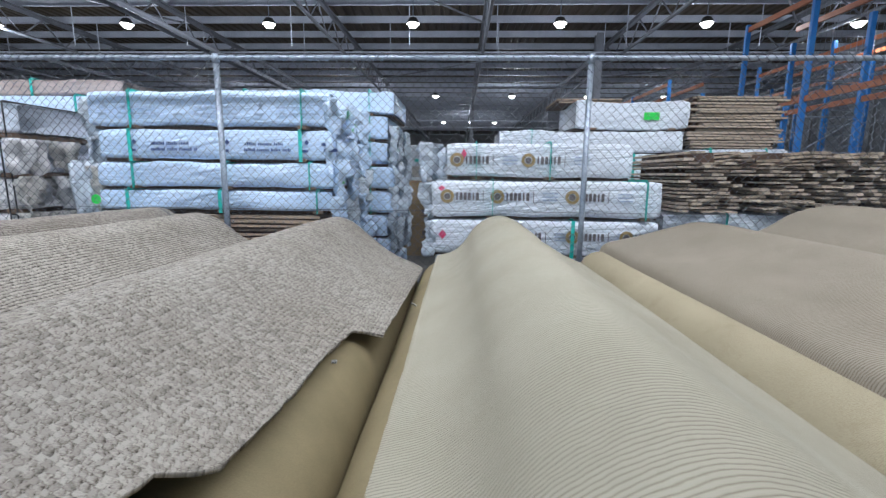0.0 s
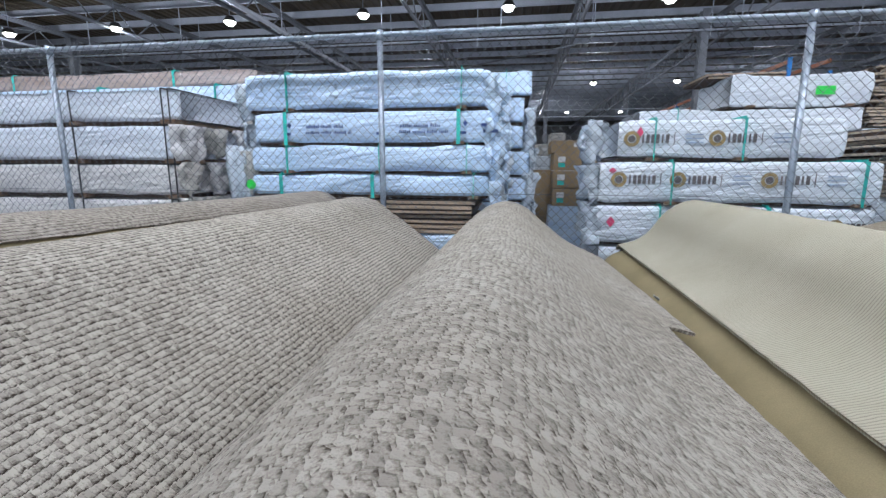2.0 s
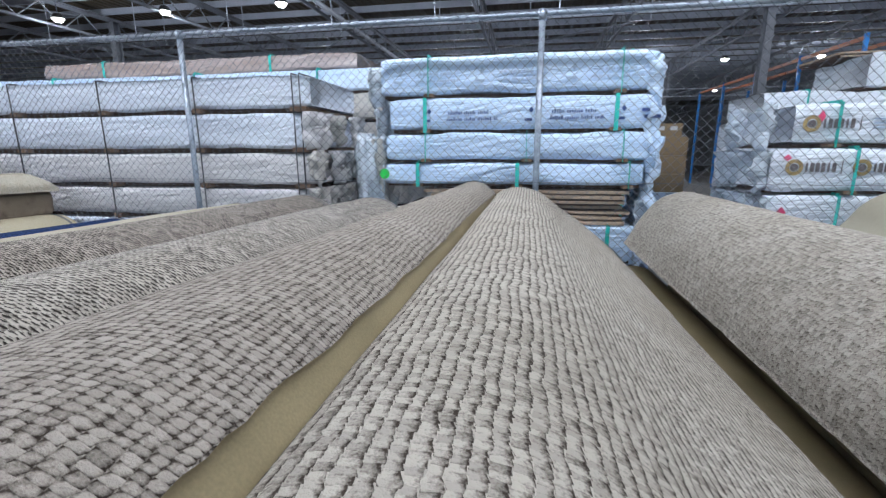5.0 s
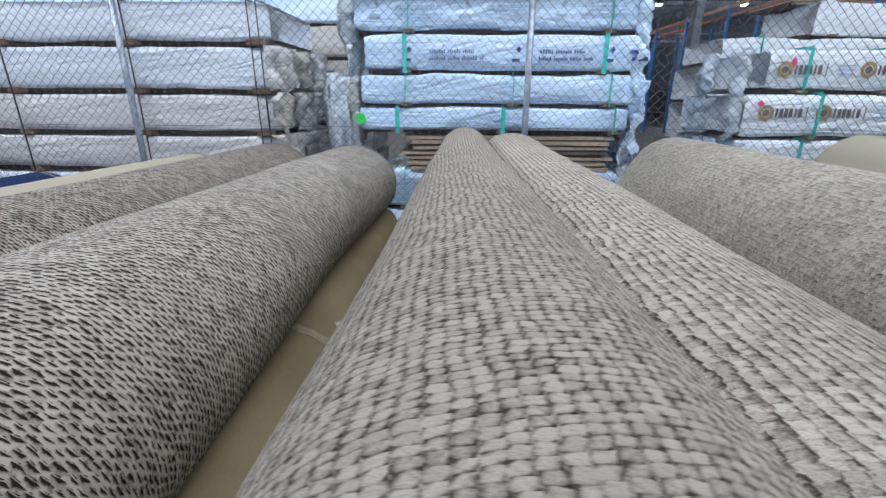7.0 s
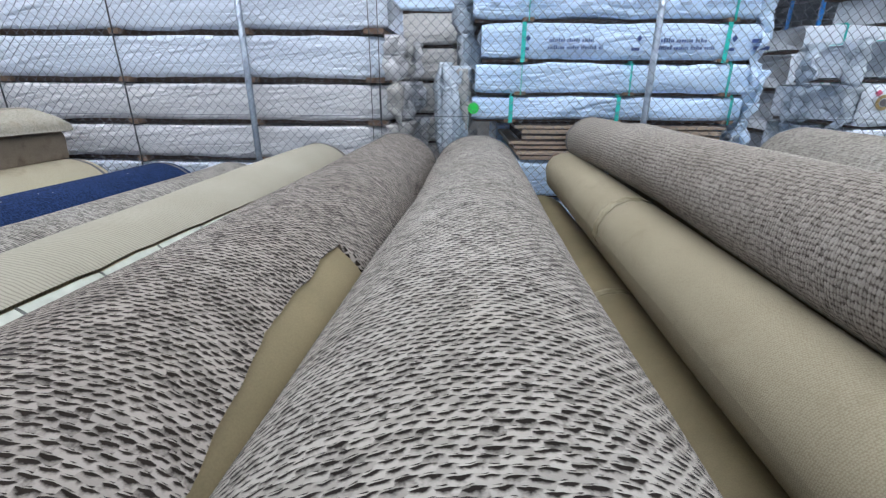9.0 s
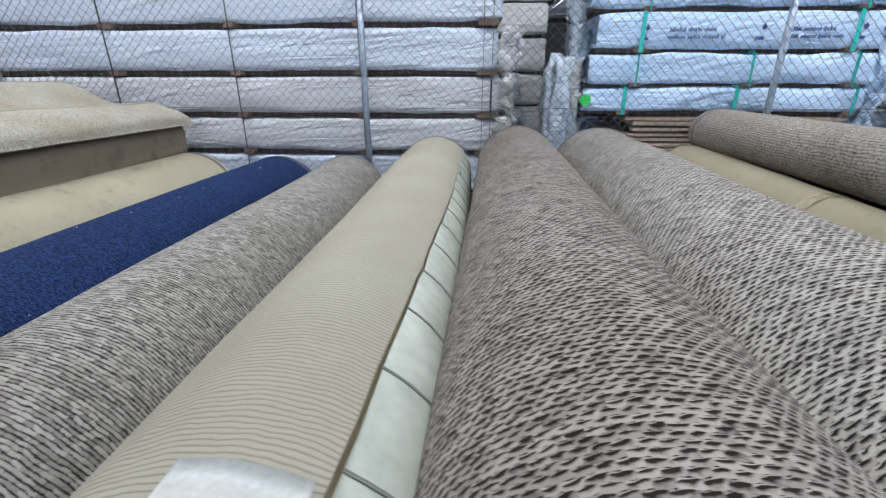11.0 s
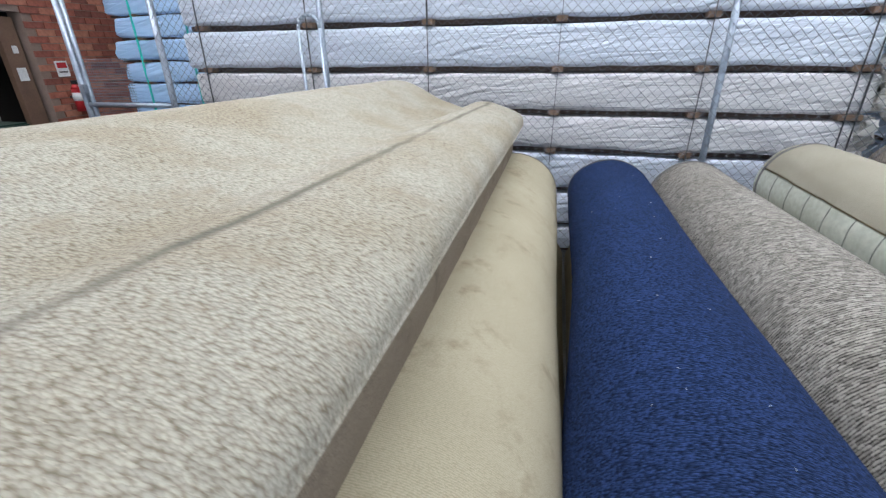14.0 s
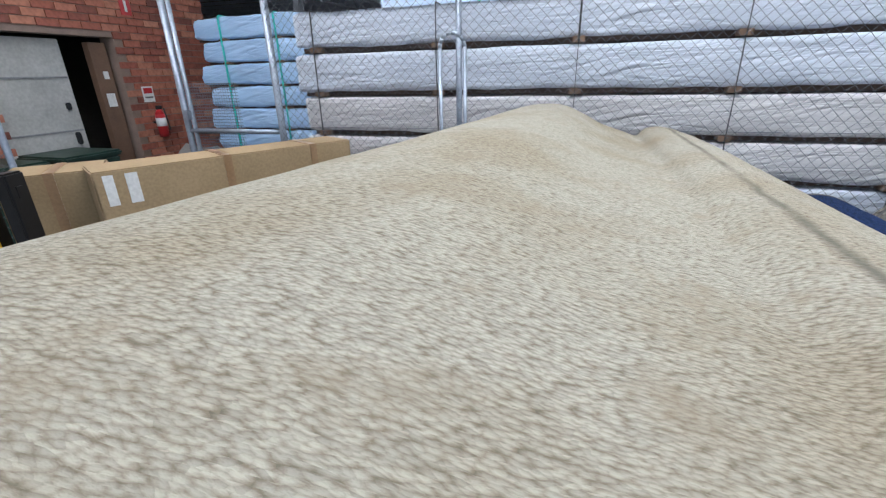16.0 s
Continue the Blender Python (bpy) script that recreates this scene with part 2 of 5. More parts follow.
def plastic(name, c1, c2, rough=0.35):
    """Printed woven pack wrap with creases and slight sheen."""
    m, nt, b = mat(name)
    v = coords(nt, "Object", (0.5, 1.0, 2.6))
    cr = node(nt, "TexNoise", Scale=3.2, Detail=5.0, Roughness=0.6, Distortion=0.8)
    big = node(nt, "TexNoise", Scale=1.3, Detail=3.0)
    fold = node(nt, "TexNoise", Scale=2.4, Detail=3.0, Distortion=1.2)
    v2 = coords(nt, "Object", (0.35, 1.2, 4.0))
    nt.links.new(v2, fold.inputs["Vector"])
    for n in (cr, big):
        nt.links.new(v, n.inputs["Vector"])
    ridge = math_node(nt, "POWER", math_node(nt, "ABSOLUTE", math_node(nt, "MULTIPLY_ADD", fold.outputs["Fac"], 2.0, -1.0)), 0.45)
    pull = node(nt, "TexNoise", Scale=1.0, Detail=2.0, Distortion=0.6)
    tc = nt.nodes.new("ShaderNodeTexCoord")
    turn = nt.nodes.new("ShaderNodeMapping")
    turn.vector_type = "TEXTURE"
    turn.inputs["Rotation"].default_value = (0, radians(-14), 0)
    turn.inputs["Scale"].default_value = (2.2, 1.0, 0.10)
    nt.links.new(tc.outputs["Object"], turn.inputs["Vector"])
    nt.links.new(turn.outputs["Vector"], pull.inputs["Vector"])
    slant_ridge = math_node(nt, "POWER", math_node(nt, "ABSOLUTE", math_node(nt, "MULTIPLY_ADD", pull.outputs["Fac"], 2.0, -1.0)), 0.4)
    nt.links.new(ramp(nt, big.outputs["Fac"], [(0.3, c1), (0.7, c2)]), b.inputs["Base Color"])
    b.inputs["Roughness"].default_value = rough
    bump(nt, b, math_node(nt, "MULTIPLY_ADD", ridge, 0.45, math_node(nt, "MULTIPLY_ADD", slant_ridge, 0.5, math_node(nt, "MULTIPLY", cr.outputs["Fac"], 0.8))), 0.7, 0.035)
    return m


M_WRAP_BLUE = plastic("pale_blue_wrap", (0.50, 0.65, 0.88), (0.68, 0.81, 0.97))
M_WRAP_WHITE = plastic("white_wrap", (0.64, 0.69, 0.77), (0.77, 0.81, 0.87))
M_WRAP_PINK = plastic("aged_white_wrap", (0.54, 0.525, 0.535), (0.67, 0.655, 0.66))
M_WRAP_DEEPBLUE = plastic("blue_film_wrap", (0.30, 0.47, 0.72), (0.46, 0.64, 0.86))
M_WRAP_DULL = plastic("dull_white_wrap", (0.54, 0.585, 0.68), (0.68, 0.725, 0.81))
M_WRAP_GREY = plastic("dull_end_wrap", (0.42, 0.40, 0.37), (0.52, 0.50, 0.47), 0.45)
M_WRAP_BROWN = plastic("film_over_brown_boards", (0.30, 0.23, 0.20), (0.50, 0.43, 0.41), 0.15)
M_WRAP_CLEAR = plastic("milky_film", (0.50, 0.56, 0.64), (0.62, 0.68, 0.75), 0.2)


# ---- building helpers ----
def mesh_from(name, verts, faces, material, uvs=None, smooth=False):
    me = bpy.data.meshes.new(name)
    me.from_pydata([tuple(v) for v in verts], [], faces)
    me.materials.append(material)
    if smooth:
        me.polygons.foreach_set("use_smooth", [True] * len(me.polygons))
    if uvs is not None:
        layer = me.uv_layers.new(name="UVMap")
        for lp in me.loops:
            layer.data[lp.index].uv = uvs[lp.vertex_index]
    me.update()
    return me


def bm_mesh(name, bm, material, smooth=False):
    bmesh.ops.recalc_face_normals(bm, faces=bm.faces)
    me = bpy.data.meshes.new(name)
    bm.to_mesh(me)
    bm.free()
    me.materials.append(material)
    if smooth:
        me.polygons.foreach_set("use_smooth", [True] * len(me.polygons))
    return me


def part(name, me, parent=None, label=""):
    ob = new(name, me)
    if parent is not None:
        ob.parent = parent
    return tagged(ob, label=label)


def empty(name, x, y, z, rz=0.0):
    ob = new(name)
    ob.empty_display_size = 0.1
    ob.matrix_basis = pose(x, y, z, 0, 0, rz)
    return ob


def box_bm(sx, sy, sz, bevel=0.0, at=(0, 0, 0), bm=None):
    """A box with its base centre at `at`."""
    bm2 = bmesh.new()
    bmesh.ops.create_cube(bm2, size=1.0)
    bmesh.ops.scale(bm2, vec=(sx, sy, sz), verts=bm2.verts)
    if bevel:
        bmesh.ops.bevel(bm2, geom=bm2.edges[:], offset=bevel, segments=2, affect="EDGES")
    bmesh.ops.translate(bm2, vec=(at[0], at[1], at[2] + sz / 2), verts=bm2.verts)
    if bm is None:
        return bm2
    tmp = bpy.data.meshes.new("tmp")
    bm2.to_mesh(tmp)
    bm2.free()
    bm.from_mesh(tmp)
    bpy.data.meshes.remove(tmp)
    return bm


def rod_bm(a, b, r, bm=None, seg=8, flat=None):
    """A round rod (or a flat bar, with flat=(w, h)) from a to b."""
    bm = bm or bmesh.new()
    a, b = Vector(a), Vector(b)
    d = b - a
    q = d.to_track_quat("Z", "Y").to_matrix()
    ring = [(math.cos(2 * math.pi * i / seg) * r, math.sin(2 * math.pi * i / seg) * r) for i in range(seg)]
    if flat:
        w, h = flat[0] / 2, flat[1] / 2
        ring = [(-w, -h), (w, -h), (w, h), (-w, h)]
    v0 = [bm.verts.new(a + q @ Vector((x, y, 0))) for x, y in ring]
    v1 = [bm.verts.new(b + q @ Vector((x, y, 0))) for x, y in ring]
    n = len(ring)
    for i in range(n):
        bm.faces.new((v0[i], v0[(i + 1) % n], v1[(i + 1) % n], v1[i]))
    bm.faces.new(v0[::-1])
    bm.faces.new(v1)
    return bm


def structure(ob, label, category=""):
    return tagged(ob, label=label, category=category, kind="structure")


# ---- floor, roof, walls ----
ROOF_Z = 6.15
X0, X1, Y0, Y1 = -34.0, 22.0, -7.0, 52.0
structure(part("floor", bm_mesh("floor", box_bm(90, 90, 0.2, at=(-6, 20, -0.2)), M_FLOOR)), "worn grey concrete warehouse floor", "floor")


def roof_mesh():
    pitch, h = 0.25, 0.045
    xs, zs = [], []
    x = X0
    while x < X1:
        for dx, dz in ((0, 0), (0.12, 0), (0.155, h), (0.215, h)):
            xs.append(x + dx)
            zs.append(dz)
        x += pitch
    verts, faces = [], []
    for x, z in zip(xs, zs):
        verts += [(x, Y0, ROOF_Z + z), (x, Y1, ROOF_Z + z)]
    for i in range(len(xs) - 1):
        faces.append((2 * i, 2 * i + 1, 2 * i + 3, 2 * i + 2))
    return mesh_from("ceiling", verts, faces, M_ROOF)


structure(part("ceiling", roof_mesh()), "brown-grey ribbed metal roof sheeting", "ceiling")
structure(part("wall_north", bm_mesh("wall_north", box_bm(56, 0.2, ROOF_Z, at=(-6, Y1, 0)), M_WALL)), "dim metal-clad far end wall", "wall")
structure(part("wall_east", bm_mesh("wall_east", box_bm(0.2, Y1 - Y0, ROOF_Z, at=(X1, (Y0 + Y1) / 2, 0)), M_WALL)), "dim metal-clad side wall", "wall")
structure(part("wall_west", bm_mesh("wall_west", box_bm(0.2, Y1 - Y0, ROOF_Z, at=(X0, (Y0 + Y1) / 2, 0)), M_WALL)), "dim metal-clad side wall", "wall")
structure(part("wall_south", bm_mesh("wall_south", box_bm(56, 0.2, 0.7, at=(-6, Y0, ROOF_Z - 0.75)), M_WALL)), "fascia above the open loading side", "wall")


def purlin(y, z=ROOF_Z - 0.2):
    bm = bmesh.new()
    box_bm(X1 - X0, 0.012, 0.2, at=((X0 + X1) / 2, y, z), bm=bm)
    box_bm(X1 - X0, 0.075, 0.012, at=((X0 + X1) / 2, y - 0.03, z), bm=bm)
    box_bm(X1 - X0, 0.075, 0.012, at=((X0 + X1) / 2, y + 0.03, z + 0.186), bm=bm)
    return structure(part("purlin", bm_mesh("purlin", bm, M_PURLIN)), "galvanised steel roof purlin", "beam")


y = 1.4
while y < 46:
    purlin(y)
    y += 1.36


def truss(x):
    ob = empty("roof_truss", x, 0, ROOF_Z - 0.35)
    bm = bmesh.new()
    rod_bm((0, Y0 + 0.2, 0.12), (0, Y1 - 0.2, 0.12), 0, bm, flat=(0.14, 0.04))
    rod_bm((0, Y0 + 0.2, 0.06), (0, Y1 - 0.2, 0.06), 0, bm, flat=(0.02, 0.12))
    part("top_chord", bm_mesh("top_chord", bm, M_DARKSTEEL), ob)
    part("bottom_chord", bm_mesh("bottom_chord", rod_bm((0, Y0 + 0.2, -0.55), (0, Y1 - 0.2, -0.55), 0.045, seg=10), M_DARKSTEEL, True), ob)
    bm = bmesh.new()
    yy = Y0 + 0.4
    while yy < Y1 - 1.4:
        rod_bm((0, yy, 0.0), (0, yy + 0.65, -0.55), 0.02, bm, 6)
        rod_bm((0, yy + 0.65, -0.55), (0, yy + 1.3, 0.0), 0.02, bm, 6)
        yy += 1.3
    part("web", bm_mesh("web", bm, M_DARKSTEEL), ob)
    return tagged(ob, "dark steel lattice roof truss with round bottom chord", "truss", "roof trusses")


TRUSS_X = [-20.0, -15.9, -11.8, -7.7, -3.55, 0.62, 4.75, 8.9, 13.0]
for x in TRUSS_X:
    truss(x)

# ---- high-bay lamps ----
m, nt, b = mat("lamp_glow")
b.inputs["Base Color"].default_value = (1, 1, 1, 1)
b.inputs["Emission Color"].default_value = (1.0, 0.95, 0.84, 1)
b.inputs["Emission Strength"].default_value = 45.0
M_GLOW = m
M_LAMPBODY = surface("lamp_housing", (0.05, 0.05, 0.055), (0.08, 0.08, 0.085), 8, 0.5)


def disc_bm(r0, r1, h, seg=24, z=0.0, bm=None):
    bm = bm or bmesh.new()
    return rod_cone(bm, r0, r1, z, z + h, seg)


def rod_cone(bm, r0, r1, z0, z1, seg):
    a = [bm.verts.new((r0 * math.cos(2 * math.pi * i / seg), r0 * math.sin(2 * math.pi * i / seg), z0)) for i in range(seg)]
    c = [bm.verts.new((r1 * math.cos(2 * math.pi * i / seg), r1 * math.sin(2 * math.pi * i / seg), z1)) for i in range(seg)]
    for i in range(seg):
        bm.faces.new((a[i], a[(i + 1) % seg], c[(i + 1) % seg], c[i]))
    bm.faces.new(a[::-1])
    bm.faces.new(c)
    return bm


def high_bay():
    ob = empty("high_bay_lamp", 0, 0, 0)
    part("housing", bm_mesh("housing", disc_bm(0.17, 0.09, 0.13, z=0.012), M_LAMPBODY, False), ob, "dark round housing")
    part("lens", bm_mesh("lens", disc_bm(0.08, 0.14, 0.08, z=-0.07), M_GLOW), ob, "glowing white lens")
    part("hanger", bm_mesh("hanger", rod_bm((0, 0, 0.14), (0, 0, ROOF_Z - 5.25), 0.012), M_STEEL), ob)
    return tagged(ob, "round high-bay lamp hanging lit from the roof", "lamp", "high-bay lamps")


lamp = high_bay()
spots = [(x, yy) for yy in (2.0, 11.5, 21.5, 32.0) for x in (-18.6, -15.2, -11.75, -8.35, -4.75, -1.2, 2.35, 5.8, 9.3)]
for i, (x, yy) in enumerate(spots):
    mm = pose(x, yy, 5.25)
    if i == 0:
        lamp.matrix_basis = mm
    else:
        copy_thing(lamp, mm)
for x in (-13, -4, 5):
    area_lamp("high_bay_light", look((x, 2.0, 5.2), (x, 2.001, 0)), 9.0, 0.4, 560, (0.97, 0.97, 1.0))
for yy, xs in ((11.5, (-15.2, -11.75, -8.35, -4.75, -1.2, 2.35, 5.8, 9.3)), (21.5, (-11.75, -4.75, 2.35, 9.3)), (32.0, (-8.35, 0.5))):
    for x in xs:
        d = bpy.data.lights.new("high_bay_light", "POINT")
        d.energy, d.shadow_soft_size, d.color = (95 if yy < 20 else 190), 0.16, (0.97, 0.97, 1.0)
        new("high_bay_light", d).matrix_basis = pose(x, yy, 5.0)

# ---- chain-link fence ----
FENCE_Y = 3.74
FENCE_TOP = 2.57


def fence(xa, xb, posts):
    ob = empty("chain_link_fence", xa, FENCE_Y, 0)
    for px in posts:
        p = part("post", bm_mesh("post", rod_bm((px - xa, 0, 0), (px - xa, 0, FENCE_TOP - 0.02), 0.024, seg=12), M_STEEL, True), ob)
        bm = rod_bm((px - xa, 0, FENCE_TOP - 0.045), (px - xa, 0, FENCE_TOP + 0.03), 0.030, seg=12)
        part("post_cap", bm_mesh("post_cap", bm, M_STEEL, True), p)
    part("top_rail", bm_mesh("top_rail", rod_bm((0, 0, FENCE_TOP), (xb - xa, 0, FENCE_TOP), 0.021, seg=12), M_STEEL, True), ob)
    for z in (0.06, 1.35):
        part("tension_wire", bm_mesh("tension_wire", rod_bm((0, -0.03, z), (xb - xa, -0.03, z), 0.002, seg=5), M_WIRE), ob)
    # woven mesh: zig-zag wires, each a thin three-sided tube
    pitch, dz = 0.072, 0.036
    zs = [0.05 + dz * i for i in range(int((FENCE_TOP + 0.05 - 0.05) / dz) + 1)]
    n = int((xb - xa) / (pitch / 2))
    verts, faces = [], []
    r = 0.0025
    tri = [(math.cos(a) * r, math.sin(a) * r) for a in (0.5, 2.6, 4.7)]
    for i in range(0, n):
        start = len(verts)
        for j, z in enumerate(zs):
            x = i * pitch / 2 + (pitch / 4 if (j % 2) == (i % 2) else -pitch / 4)
            yy = 0.003 if j % 2 else -0.003
            for cx, cy in tri:
                verts.append((x + cx, -0.03 + yy + cy, z))
        for j in range(len(zs) - 1):
            for k in range(3):
                a, b2 = start + 3 * j + k, start + 3 * j + (k + 1) % 3
                faces.append((a, b2, b2 + 3, a + 3))
    me = mesh_from("mesh", verts, faces, M_WIRE)
    part("mesh", me, ob, "woven galvanised wire mesh")
    return tagged(ob, "galvanised chain-link fence with round posts and top rail", "fence")


fence(-9.62, 7.1, [-8.03, -5.03, -2.0, 1.02, 4.05, 7.05])

# ---- timber packs ----
M_TIMBER = surface("sawn_timber", (0.33, 0.24, 0.17), (0.50, 0.39, 0.29), 4, 0.8, 0, 40, 0.4, 0.003, (0.3, 3, 6))
M_TIMBER_GREY = surface("weathered_boards", (0.36, 0.285, 0.215), (0.60, 0.50, 0.39), 5, 0.85, 0, 50, 0.4, 0.003, (0.4, 3, 6))
M_BEARER = surface("bearer_wood", (0.15, 0.09, 0.06), (0.27, 0.18, 0.12), 6, 0.85, 0, 60, 0.4, 0.003)
# board brown taken down to near black, with the shade of gaps painted in
M_DARKGAP = surface("gap_shade_boards", (0.05, 0.03, 0.022), (0.09, 0.055, 0.04), 5, 0.85)
M_TEAL = surface("teal_strap", (0.03, 0.50, 0.44), (0.05, 0.62, 0.54), 20, 0.35, fine=200, relief=0.1)
M_BLACKSTRAP = surface("black_strap", (0.02, 0.02, 0.022), (0.035, 0.035, 0.04), 20, 0.4, fine=200, relief=0.1)
M_PRINT_BLUE = surface("blue_print", (0.03, 0.06, 0.20), (0.06, 0.10, 0.28), 30, 0.5, relief=0)
M_PRINT_FADED = surface("faded_blue_print", (0.33, 0.42, 0.58), (0.40, 0.49, 0.64), 30, 0.5, relief=0)
M_PRINT_GREY = surface("grey_print", (0.11, 0.095, 0.10), (0.17, 0.15, 0.16), 30, 0.5, relief=0)
M_PRINT_GOLD = surface("gold_print", (0.30, 0.22, 0.09), (0.38, 0.28, 0.13), 30, 0.5, relief=0)
M_PRINT_PINK = surface("pink_print", (0.65, 0.06, 0.16), (0.75, 0.10, 0.22), 30, 0.5, relief=0)
M_GREEN = surface("green_sticker", (0.03, 0.62, 0.07), (0.05, 0.72, 0.10), 30, 0.5, relief=0)
M_CARTON = surface("cardboard", (0.30, 0.213, 0.115), (0.385, 0.277, 0.158), 2.5, 0.8, 0, 60, 0.15)
M_PAPER = surface("white_paper", (0.70, 0.70, 0.70), (0.78, 0.78, 0.78), 12, 0.6, relief=0)
M_YELLOW = surface("yellow_label", (0.75, 0.45, 0.03), (0.8, 0.5, 0.05), 12, 0.6, relief=0)
rng = random.Random(7)


def pack_mesh(name, lx, ly, lz, material, crumple=0.012, seed=0, sag=0.0):
    """A wrapped bundle: rounded box along x with loose, creased skin; base at z = 0, centred in x, front at y = 0."""
    prof = []
    r = min(0.035, lz * 0.2)
    for cx, cz, a0 in ((ly - r, r, -90), (ly - r, lz - r, 0), (r, lz - r, 90), (r, r, 180)):
        for k in range(4):
            a = radians(a0 + 30 * k)
            prof.append((cx + r * math.cos(a), cz + r * math.sin(a)))
    dense = []
    for i, p in enumerate(prof):
        q = prof[(i + 1) % len(prof)]
        n = max(1, int(math.hypot(q[0] - p[0], q[1] - p[1]) / 0.055))
        dense += [(p[0] + (q[0] - p[0]) * k / n, p[1] + (q[1] - p[1]) * k / n) for k in range(n)]
    nx = max(8, int(lx / 0.055))
    verts, faces = [], []
    m = len(dense)
    for i in range(nx + 1):
        x = -lx / 2 + lx * i / nx
        end = min(i, nx - i)
        sh = {0: 0.93, 1: 0.985}.get(end, 1.0)
        for yy, z in dense:
            v = Vector((x * 2.0, yy * 4, z * 9 + seed * 7.3))
            d = noise.noise(v) + 0.5 * noise.noise(v * 2.3)
            d += 0.5 * abs(noise.noise(Vector((x * 1.1 + seed, yy * 2, z * 16))))
            d += 0.7 * abs(noise.noise(Vector((x * 6 + seed * 1.7, yy * 7, z * 15 + x * 4)))) - 0.2
            yc, zc = ly / 2, lz / 2
            ny, nz = (yy - yc) / yc, (z - zc) / zc
            k = crumple * d
            flat_base = 0.25 if z < 0.02 else 1.0
            hang = (0.018 * noise.noise(Vector((x * 1.7, seed * 3.3, 1.0))) + 0.010 * noise.noise(Vector((x * 5.0, seed * 1.3, 4.0))) - 0.006) * max(0.0, 1 - z / (0.5 * lz)) if yy < 0.1 else 0.0
            verts.append((x, yc + (yy - yc) * sh + k * ny, max(-0.03, hang + zc + (z - zc) * sh + 0.6 * k * nz * flat_base - sag * math.cos(math.pi * x / lx))))
    for i in range(nx):
        for j in range(m):
            a, b2 = i * m + j, i * m + (j + 1) % m
            faces.append((a, b2, b2 + m, a + m))
    for base, flip in ((0, True), (nx * m, False)):
        cidx = len(verts)
        x = verts[base][0]
        verts.append((x, ly / 2, lz / 2))
        for j in range(m):
            tri3 = (base + j, base + (j + 1) % m, cidx)
            faces.append(tri3[::-1] if not flip else tri3)
    return mesh_from(name, verts, faces, material, smooth=True)


def flat_plate(name, pts, y, material):
    """A thin printed or pasted patch: outline in x, z, lying in front of y."""
    bm = bmesh.new()
    a = [bm.verts.new((x, y, z)) for x, z in pts]
    c = [bm.verts.new((x, y + 0.004, z)) for x, z in pts]
    bm.faces.new(a)
    bm.faces.new(c[::-1])
    for i in range(len(a)):
        j = (i + 1) % len(a)
        bm.faces.new((a[i], c[i], c[j], a[j]))
    return bm_mesh(name, bm, material)


def rect(x, z, w, h):
    return [(x - w / 2, z - h / 2), (x + w / 2, z - h / 2), (x + w / 2, z + h / 2), (x - w / 2, z + h / 2)]


def ring_plate(name, x, z, r, y, material, hole=0.55):
    bm = bmesh.new()
    n = 20
    o = [bm.verts.new((x + r * math.cos(2 * math.pi * i / n), y, z + r * math.sin(2 * math.pi * i / n))) for i in range(n)]
    q = [bm.verts.new((x + r * hole * math.cos(2 * math.pi * i / n), y, z + r * hole * math.sin(2 * math.pi * i / n))) for i in range(n)]
    for i in range(n):
        j = (i + 1) % n
        bm.faces.new((o[i], o[j], q[j], q[i]))
    me = bm_mesh(name, bm, material)
    return me


def timber_pack(x0, x1, y0, ly, z0, z1, material, label, straps=(), strap_mat=None, seed=0, crumple=0.012, group="", bearers=True, strap_w=0.032, sag=0.0, name="timber_pack", lift=0.03):
    lx, lz = x1 - x0, z1 - z0
    bh = lift if bearers else 0.0
    ob = empty(name, (x0 + x1) / 2, y0, z0)
    if bearers:
        # added set-back sheet that blocks light and paints the gap dark
        part("underside", bm_mesh("underside", box_bm(lx * 0.985, ly - 0.16, bh - 0.004, at=(0, ly / 2, 0)), M_DARKGAP), ob, "boards under the pack, painted dark as the gap's shade")
    part("wrap", pack_mesh("wrap", lx, ly, lz - bh, material, crumple, seed, sag), ob).matrix_basis = pose(0, 0, bh)
    for sx in straps:
        xx = sx - (x0 + x1) / 2
        bm = bmesh.new()
        j = 0.01 * noise.noise(Vector((sx * 5, seed, 0)))
        rod_bm((xx, -0.022, 0.0), (xx + j, -0.022, lz + 0.006), 0, bm, flat=(strap_w, 0.004))
        rod_bm((xx + j, -0.012, lz + 0.006), (xx, ly + 0.01, lz + 0.006), 0, bm, flat=(0.004, strap_w))
        part("strap", bm_mesh("strap", bm, strap_mat or M_TEAL), ob)
    if bearers:
        for sx in (straps or [x0 + lx * 0.15, x0 + lx * 0.85]):
            xx = sx - (x0 + x1) / 2
            part("bearer", bm_mesh("bearer", box_bm(0.085, ly + 0.02, bh - 0.002, 0.004, at=(xx, ly / 2 - 0.006, 0)), M_BEARER), ob)
    return tagged(ob, label, "timber pack", group)


def word_bars(x, z, w, h, y, material):
    """A line of print too small to read: bars of letter width with gaps between words."""
    r = random.Random(int(abs(x * 917 + z * 331 + w * 77)))
    bm = bmesh.new()
    cx, left = x - w / 2, 0
    while cx < x + w / 2 - h * 0.3:
        lw = h * r.uniform(0.45, 0.8)
        tall = h * r.choice((0.8, 0.8, 1.1))
        box_bm(lw * 0.62, 0.004, tall, 0.0, at=(cx + lw / 2, y, z - h / 2), bm=bm)
        cx += lw
        left += 1
        if left > r.randint(5, 8):
            cx += h * 0.6
            left = 0
    return bm_mesh("print", bm, material)


